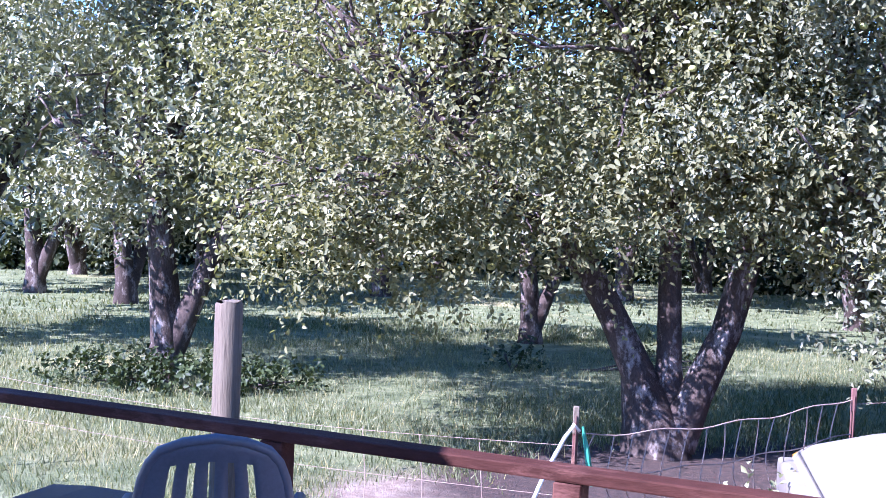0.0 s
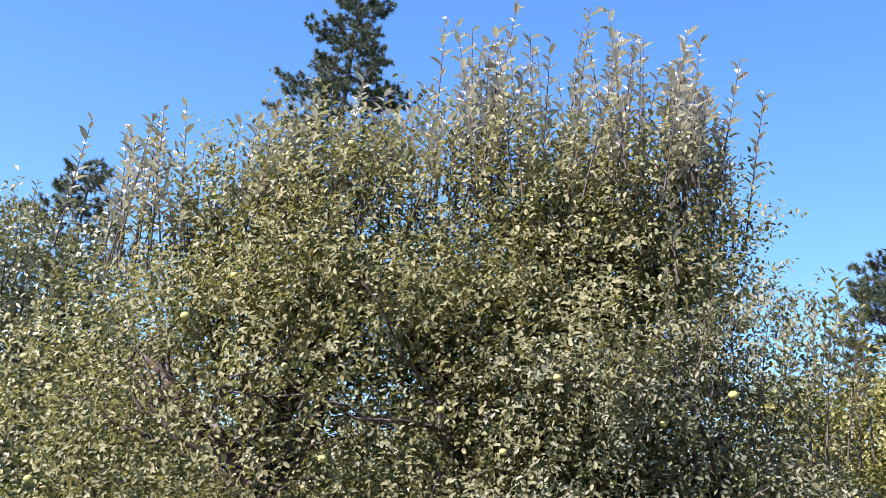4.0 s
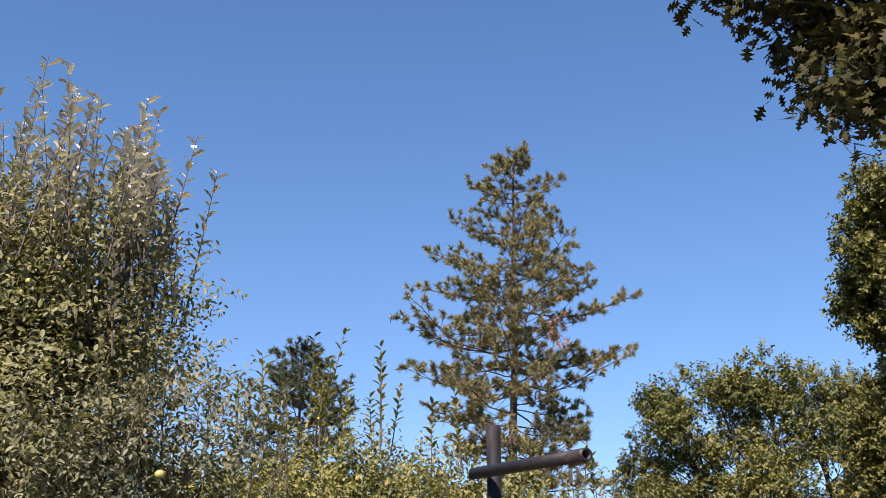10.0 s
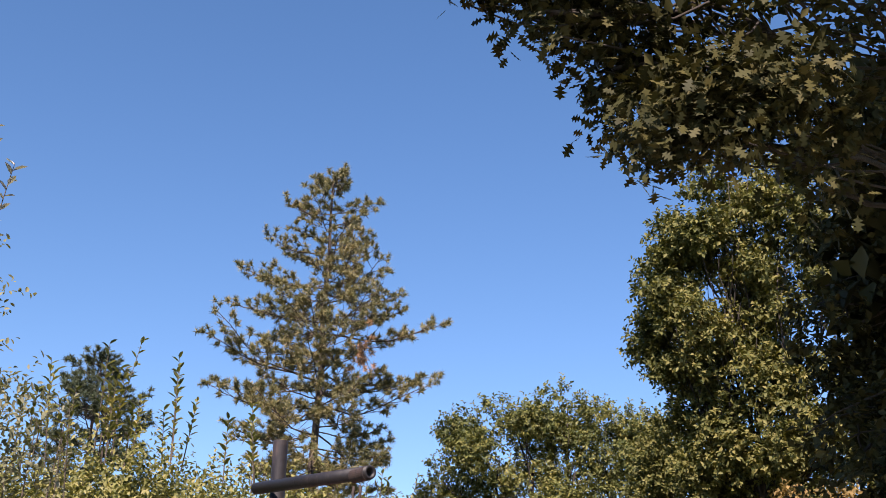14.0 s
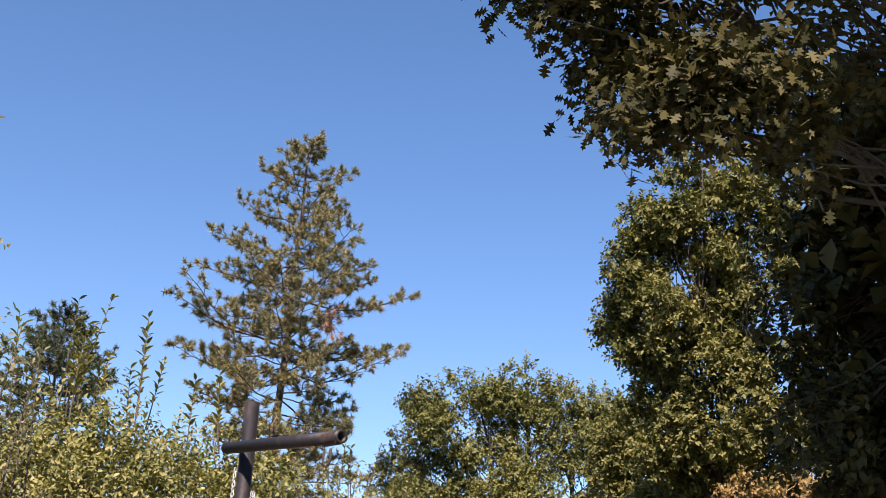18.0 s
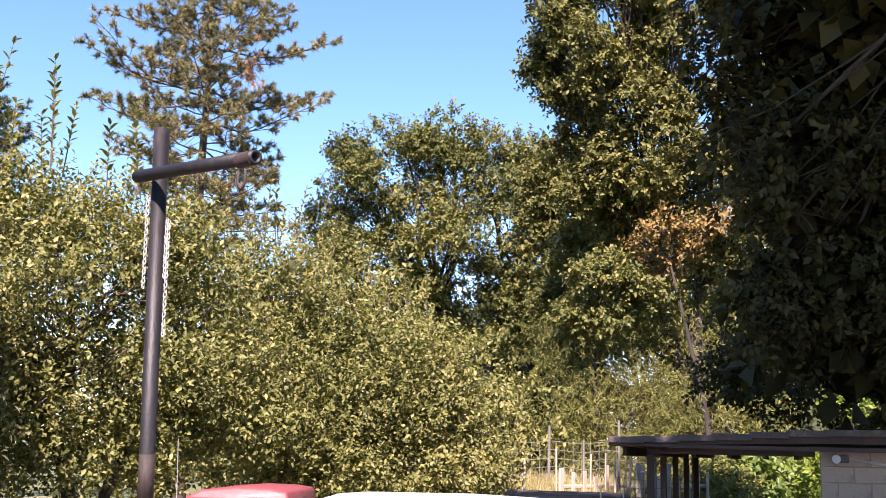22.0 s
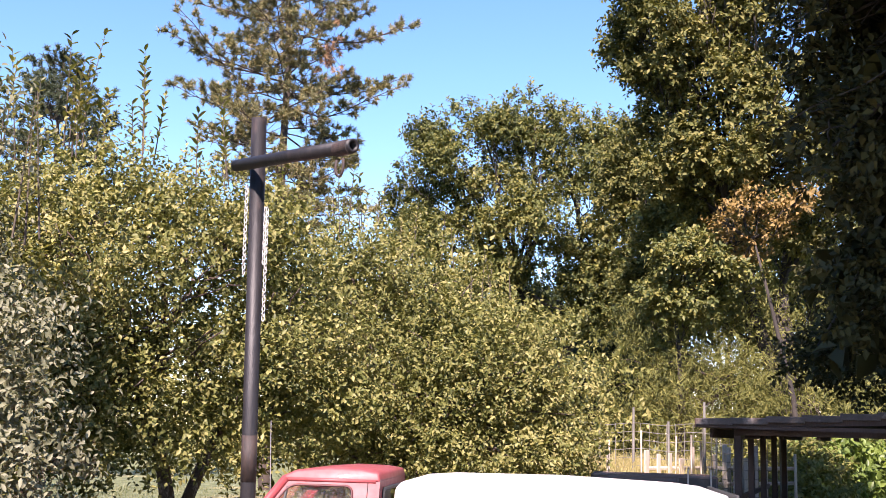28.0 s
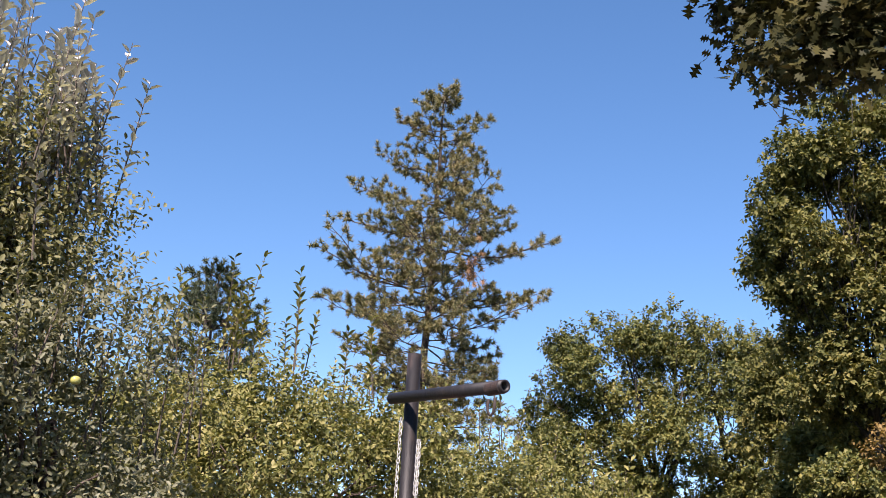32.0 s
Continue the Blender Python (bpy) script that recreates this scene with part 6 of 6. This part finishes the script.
wall = part("block_wall", box(2.66, 0.30, -0.1, 3.56, 0.48, 2.34), M_MORTAR, shed, "joints of the block wall")
part("block_wall_over_door", box(3.56, 0.30, 2.1, 8.0, 0.48, 2.34), M_MORTAR, shed)
part("side_wall", box(7.8, 0.48, -0.1, 8.0, 5.0, 2.34), M_MORTAR, shed)
part("back_wall", box(3.56, 4.8, -0.1, 8.0, 5.0, 2.34), M_MORTAR, shed)
part("inner_wall", box(3.38, 0.48, -0.1, 3.56, 4.8, 2.34), M_MORTAR, shed)
blk = box(0.004, -0.008, 0.004, 0.396, 0.1, 0.196, 0.006)
b0 = part("block", blk, M_BLOCK, wall)
first = True
for row in range(12):
    x = 2.66 - (0.2 if row % 2 else 0.0)
    while x < 3.54:
        x0, x1 = max(x, 2.66), min(x + 0.4, 3.56)
        if x1 - x0 > 0.05:
            o = b0 if first else new("block", b0.data)
            first = False
            o.parent, o.location, o.scale = wall, (x0, 0.29, -0.08 + row * 0.2), ((x1 - x0) / 0.4, 1, 1)
        x += 0.4
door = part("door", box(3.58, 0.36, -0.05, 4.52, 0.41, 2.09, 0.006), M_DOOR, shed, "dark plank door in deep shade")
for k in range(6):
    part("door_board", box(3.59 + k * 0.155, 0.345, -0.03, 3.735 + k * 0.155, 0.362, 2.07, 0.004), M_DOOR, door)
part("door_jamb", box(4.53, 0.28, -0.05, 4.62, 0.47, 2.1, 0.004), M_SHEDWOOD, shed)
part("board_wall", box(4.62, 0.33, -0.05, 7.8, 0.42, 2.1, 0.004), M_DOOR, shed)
lampb = part("flood_light", box(2.86, 0.14, 2.17, 3.0, 0.28, 2.27, 0.02, 2), M_TRIM, shed, "small outdoor flood light under the eave")
part("lens", tube([(2.86, 0.13, 2.22), (2.84, 0.10, 2.21)], [0.05, 0.055], 12), M_LAMPGLASS, lampb)
part("conduit", tube([(3.0, 0.25, 2.22), (3.4, 0.27, 2.16), (4.6, 0.27, 2.15)], 0.012, 6), M_ALU, shed)
rack = thing("potting_table", SH @ pose(2.72, -0.55, 0), "weathered grey potting table with clips along its edge", "table")
part("top_bar", box(0, -0.03, 1.52, 1.05, 0.03, 1.60, 0.006), M_GREYWOOD, rack)
part("shelf", box(0.02, 0.032, 1.50, 1.03, 0.5, 1.525, 0.004), M_GREYWOOD, rack)
for x in (0.03, 0.96):
    for y in (-0.02, 0.44):
        part("leg", box(x, y, -0.02, x + 0.05, y + 0.05, 1.5, 0.004), M_GREYWOOD, rack)
for x in (0.25, 0.42, 0.62):
    part("clip", box(x, -0.04, 1.60, x + 0.09, 0.03, 1.64, 0.006), M_WHITEWOOD if x != 0.42 else M_TRIM, rack)

# ---------------------------------------------------------------- garden behind the drive
rng = np.random.default_rng(77)
binm = TURN @ Matrix.Translation(Vector((11.18, 8.75, 0.29))) @ Matrix.Rotation(math.atan2(7.55 - 8.75, 12.03 - 11.18), 4, "Z")
skip = thing("steel_bin", binm, "long rusty steel-sided bin standing behind the truck", "bin")
part("side_panel", box(0, 0, 0, 1.02, 0.03, 1.36, 0.004), M_RUSTBIN, skip)
part("dark_panel", box(1.03, 0.004, 0, 1.47, 0.03, 1.36, 0.004), M_DOOR, skip, "dark end panel")
part("top_edge", box(-0.01, -0.012, 1.345, 1.48, 0.04, 1.372, 0.003), M_RUSTBIN, skip)
part("far_side", box(0, 1.2, 0, 1.47, 1.23, 1.36, 0.004), M_RUSTBIN, skip)
part("end_panel", box(-0.02, 0.03, 0, 0.0, 1.2, 1.36, 0.002), M_RUSTBIN, skip)
part("end_panel", box(1.47, 0.03, 0, 1.49, 1.2, 1.36, 0.002), M_RUSTBIN, skip)
part("floor_plate", box(0, 0.03, -0.4, 1.47, 1.2, 0.02, 0.004), M_RUSTBIN, skip)
for x in (1.13, 1.40):
    part("stake", box(x, -0.02, 0.5, x + 0.018, -0.004, 1.45, 0.002), M_GREYWOOD, skip)

FA, FB = Vector(polar(49.2, 21.6)), Vector(polar(61.0, 20.1))
gf = thing("garden_fence", pose(0, 0, 0), "tall square-mesh garden fence on thin steel posts", "fence")
n = 7
for k in range(n + 1):
    p = FA.lerp(FB, k / n)
    z = rise(p.x, p.y)
    tall = {5: 2.75, 3: 2.65}.get(k, 2.35 + 0.06 * math.sin(k * 5))
    part("post", tube([(p.x, p.y, z - 0.3), (p.x, p.y, tall)], 0.022, 6), M_STEELPOST, gf)
rows_z = [1.15 + 0.15 * i for i in range(9)]
for z in rows_z:
    part("mesh_wire", tube([(*(FA.lerp(FB, k / 30))[:2], z + 0.02 * math.sin(k * 0.9 + z)) for k in range(31)], 0.006, 4), M_STEELPOST, gf)
L = (FB - FA).length
m0 = None
for k in range(int(L / 0.16)):
    p = FA.lerp(FB, k * 0.16 / L)
    if m0 is None:
        m0 = part("stay_wire", tube([(0, 0, 1.0), (0, 0, 2.36)], 0.0055, 4), M_STEELPOST, gf)
        o = m0
    else:
        o = new("stay_wire", m0.data)
        o.parent = gf
    o.location = (p.x, p.y, 0)
wf = thing("wooden_fence", pose(0, 0, 0), "low weathered fence of grey rails and uneven pickets", "fence")
WA, WB = Vector(polar(54.6, 19.6)), Vector(polar(61.6, 22.4))
for z in (1.72, 1.45):
    part("rail", tube([WA + Vector((0, 0, z)), WB + Vector((0, 0, z + 0.03))], 0.035, 6), M_GREYWOOD, wf)
for k in range(15):
    p = WA.lerp(WB, k / 14)
    w = 0.05 + 0.05 * rng.random()
    part("picket", box(p.x - w, p.y - 0.06, rise(p.x, p.y) - 0.1, p.x + w * 0.4, p.y - 0.03, 1.75 + 0.28 * rng.random(), 0.006), M_GREYWOOD, wf)
for az, d, top, r in ((58.5, 21.4, 1.98, 0.075), (59.8, 21.6, 2.02, 0.06), (52.8, 19.5, 2.1, 0.03)):
    x, y, _ = polar(az, d)
    round_post("garden_post", "plain weathered garden post", x, y, top, r, M_GREYWOOD, sides=8, group="garden posts")
for k in range(9):
    az, d = 50 + rng.random() * 9, 18.5 + rng.random() * 1.5
    x, y, _ = polar(az, d)
    tagged(part("garden_stake", tube([(x, y, rise(x, y) - 0.1), (x + rng.normal() * 0.04, y, 1.9 + 0.4 * rng.random())], 0.016, 5), M_GREYWOOD), "thin wooden plant stake in dry grass", "stake", "plant stakes")


# ---------------------------------------------------------------- bushes, cedars and far woods
def bush(name, label, base, blobs, leaves, leaf, seed, material, category="bush", twig=0.35, ratio=0.5):
    r = np.random.default_rng(seed)
    root = thing(name, pose(*base), label, category)
    paths = []
    for b in blobs:
        for _ in range(5):
            e = np.array(b[:3]) + unit(r.normal(size=3)) * np.array(b[3:6]) * 0.7
            paths.append(wander(r, (b[0] * 0.3, b[1] * 0.3, -0.05), e, 0.022, 0.006, 5, 0.2))
    V, F = limb_mesh(paths, 5)
    tagged(under(new("stem_growth", mesh_from("stem_growth", V, F, M_TWIG)), root), kind="stuff")
    n = leaves // 8
    p, d = blobs_points(r, blobs, n, 0.35)
    way = unit(d * 0.7 + r.normal(size=(n, 3)) * 0.5 + np.array([0, 0, 0.3]))
    tri_object("foliage", twig_leaves(r, p, way, twig * (0.6 + 0.8 * r.random(n)), 8, leaf, ratio), material, 4, root)
    return root


def on_ground(az, d):
    x, y, _ = polar(az, d)
    return (x, y, rise(x, y) - 0.02)


bush("garden_bush", "leafy green garden shrub behind the open shed", on_ground(63.6, 28.5), [(0, 0, 1.2, 1.5, 1.2, 1.15), (-1.2, 0, 1.0, 1.2, 1.0, 0.9), (1.3, 0.3, 1.3, 1.2, 1.0, 0.9)], 11000, 0.20, 51, M_BUSH)
bush("garden_bush", "tall grey-green shrub behind the open shed", on_ground(65.9, 31.5), [(0, 0, 1.0, 1.3, 1.2, 1.3), (0.4, 0, 1.8, 1.0, 1.0, 0.8)], 6000, 0.15, 52, M_OAK_LEAF)
bush("garden_bush", "yellow-green shrub catching the sun above the shed roof", on_ground(68.2, 28.5), [(0, 0, 3.5, 0.6, 0.45, 0.2), (-0.9, 0, 1.8, 0.8, 0.7, 0.6)], 2600, 0.15, 53, M_LIME)
bush("garden_bush", "olive shrub against the garden fence", on_ground(60.8, 25.0), [(0, 0, 0.9, 1.6, 1.0, 0.9), (1.2, 0, 1.2, 1.2, 1.0, 1.0)], 6000, 0.14, 54, M_CEDAR)
bush("weed_patch", "dark broad-leaved weeds round the foot of the apple tree", polar(-19.5, 12.5), [(-0.9, 0, 0.13, 0.7, 0.6, 0.15), (0.2, -0.2, 0.12, 0.9, 0.6, 0.14), (1.1, 0.1, 0.10, 0.5, 0.4, 0.13)], 2600, 0.065, 55, M_WEED, "weeds", 0.2, 0.8)
bush("weed_patch", "small leafy weeds beneath the apple tree", polar(-2.5, 14.5), [(0, 0, 0.12, 0.4, 0.3, 0.15), (2.0, 0.5, 0.12, 0.6, 0.4, 0.16)], 560, 0.065, 56, M_WEED, "weeds", 0.2, 0.8)
bush("weed_patch", "pale grey-leaved weeds along the wire fence", (1.25, 6.6, 0), [(0, 0, 0.2, 0.5, 0.2, 0.25), (0.6, 0.3, 0.25, 0.3, 0.2, 0.3), (-0.4, -0.2, 0.12, 0.3, 0.2, 0.15)], 900, 0.06, 57, M_APPLE_LEAF, "weeds", 0.2, 0.6)

# bushes added where tree shade lies; the dark leaf stands for it
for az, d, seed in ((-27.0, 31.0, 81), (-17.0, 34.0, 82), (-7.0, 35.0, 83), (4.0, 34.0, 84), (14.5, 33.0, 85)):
    bush("undergrowth", "leafy undergrowth added at the back of the orchard, darkened in place of tree shade", polar(az, d),
         [(x, 0.4 * math.sin(x), 0.6 + 0.15 * math.sin(3 * x + az), 1.3, 0.8, 0.75) for x in (-2.6, -1.3, 0.0, 1.3, 2.6)], 3600, 0.24, seed, M_OAK_DEEP_SHADE, "bushes", 0.4, 0.6)

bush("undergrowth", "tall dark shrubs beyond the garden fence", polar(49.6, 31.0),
     [(-1.6, 0, 1.3, 1.5, 1.0, 1.2), (0, 0, 1.4, 1.6, 1.1, 1.3), (1.5, 0, 1.3, 1.5, 1.0, 1.2), (-0.8, 0, 3.0, 1.4, 1.0, 1.1), (1.0, 0, 3.2, 1.5, 1.0, 1.1)], 6500, 0.24, 86, M_OAK_DEEP_SHADE, "bushes", 0.4, 0.6)
T_AT = polar(52.0, 56)
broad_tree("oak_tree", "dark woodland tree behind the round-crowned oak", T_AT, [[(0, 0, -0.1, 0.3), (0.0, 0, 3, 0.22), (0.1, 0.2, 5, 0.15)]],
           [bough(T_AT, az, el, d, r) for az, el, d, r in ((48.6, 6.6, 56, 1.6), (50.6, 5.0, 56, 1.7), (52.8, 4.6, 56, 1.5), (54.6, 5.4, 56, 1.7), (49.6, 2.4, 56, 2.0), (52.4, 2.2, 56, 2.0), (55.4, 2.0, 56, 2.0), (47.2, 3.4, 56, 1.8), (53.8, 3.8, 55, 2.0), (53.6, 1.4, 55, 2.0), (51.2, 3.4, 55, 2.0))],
           28000, 0.32, 37, M_OAK_DEEP_SHADE, M_OAKBARK, twig=0.5, per=10, ratio=0.6, kind_word="oak tree", clump=(10, 0.8), shell=0.4, limb=0.5)
# filler shrubs closing sky gaps, with the surrounding shade in their colour
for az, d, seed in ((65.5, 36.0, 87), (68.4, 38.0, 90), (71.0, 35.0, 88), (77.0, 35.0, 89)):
    bush("undergrowth", "tall filler shrubs beyond the shed, coloured dark like the shade there", polar(az, d),
         [(x, 0.4 * math.sin(x), z + 0.2 * math.sin(3 * x + az), 1.2, 0.9, 0.95) for x in (-1.6, 0.0, 1.6) for z in (0.8, 2.2, 3.6, 5.0)], 9000, 0.32, seed, M_OAK_DEEP_SHADE, "bushes", 0.4, 0.6)
CED = [(0, 0, 5.0, 1.3, 1.2, 1.2), (0, 0, 3.6, 2.2, 1.8, 2.0), (-1.6, 0, 2.2, 1.8, 1.6, 1.3), (1.6, 0, 2.4, 1.9, 1.6, 1.4), (0, 0, 1.2, 2.6, 1.8, 1.0)]
ced = broad_tree("cedar_tree", "low yellow-green conifer with feathery hanging boughs", on_ground(59.5, 30), [[(0, 0, -0.2, 0.2), (0, 0, 3.2, 0.1)]], CED, 24000, 0.14, 61, M_CEDAR, M_PINEBARK, limb=0.5, twig=0.6, per=12, droop=0.6, ratio=0.20, kind_word="conifer")
for k, (az, d, s) in enumerate(((62.3, 31, 1.0), (56.4, 29, 0.72))):
    copy_thing(ced, pose(*on_ground(az, d), 0, 0, 70 * k + 30) @ Matrix.Diagonal((s, s, s * 1.25, 1)))

# far woods that close the horizon
r = np.random.default_rng(91)
far = []
for az in np.arange(-75, 125, 1.5):
    d = 62 + 16 * r.random()
    h = 5.5 + 4.0 * r.random()
    far.append((d * math.sin(radians(az)), d * math.cos(radians(az)), h * 0.45, 2.2 + 1.5 * r.random(), 2.0, h * 0.55))
p, d = blobs_points(r, far, 6500, 0.4)
way = unit(d + r.normal(size=p.shape) * 0.5)
woods = tri_object("far_woods", twig_leaves(r, p, way, np.full(len(p), 1.2), 5, 0.65, 0.6), M_OAK_LEAF, 4)
tagged(woods, "distant belt of green woodland closing the horizon", "woods", kind="stuff")


# ---------------------------------------------------------------- grass
def blades(name, label, n, area, height, width, material, seed, reject=None, category="grass"):
    """Single bent blades; area: (az0, az1, d0, d1)."""
    r = np.random.default_rng(seed)
    az = np.radians(area[0] + (area[1] - area[0]) * r.random(n))
    d = area[2] + (area[3] - area[2]) * r.random(n) ** 1.2
    x, y = d * np.sin(az), d * np.cos(az)
    # clumps: keep more where a slow wave is high
    keep = (np.sin(x * 1.7 + 2 * np.sin(y * 0.6)) * np.sin(y * 1.3 + x * 0.4) + r.random(n) * 1.6) > 0.1
    if reject is not None:
        for rx, ry, rr in reject:
            keep &= np.hypot(x - rx, y - ry) > rr * (0.8 + 0.35 * r.random(n))
    x, y = x[keep], y[keep]
    n = len(x)
    z = np.array([rise(a, b) for a, b in zip(x, y)])
    b = np.stack([x, y, z - 0.02], 1)
    lean = r.normal(size=(n, 2)) * 0.35
    h = height * (0.45 + 0.9 * r.random(n) ** 1.5)
    top = b + np.stack([lean[:, 0] * h, lean[:, 1] * h, h], 1)
    a = r.random(n) * 3.14
    s = np.stack([np.cos(a), np.sin(a), 0 * a], 1) * (width * (0.6 + 0.8 * r.random(n)))[:, None]
    ob = tri_object(name, np.stack([b - s, b + s, top], 1), material)
    return tagged(ob, label, category, kind="stuff")


BARE = [(0.2, 6.3, 1.8), (-0.9, 7.6, 0.8), (1.3, 8.4, 2.0), (2.9, 9.2, 1.6), (4.0, 4.5, 3.9), (8.5, 3.0, 5.0), (-0.6, 16.8, 0.8)]
blades("grass", "short uneven green grass under the apple trees", 250000, (-38, 34, 5.0, 20), 0.095, 0.0055, M_GRASS, 101, BARE)
blades("grass", "taller orchard grass further off", 60000, (-40, 52, 18, 42), 0.10, 0.018, M_GRASS, 102, BARE)
blades("dry_stalks", "thin pale dry grass stalks standing above the green", 20000, (-36, 34, 6, 20), 0.13, 0.0035, M_DRYGRASS, 103, BARE)
blades("dry_grass", "tall pale dry grass along the garden fence", 24000, (46, 57.5, 15.5, 24), 0.42, 0.012, M_DRYGRASS, 104)
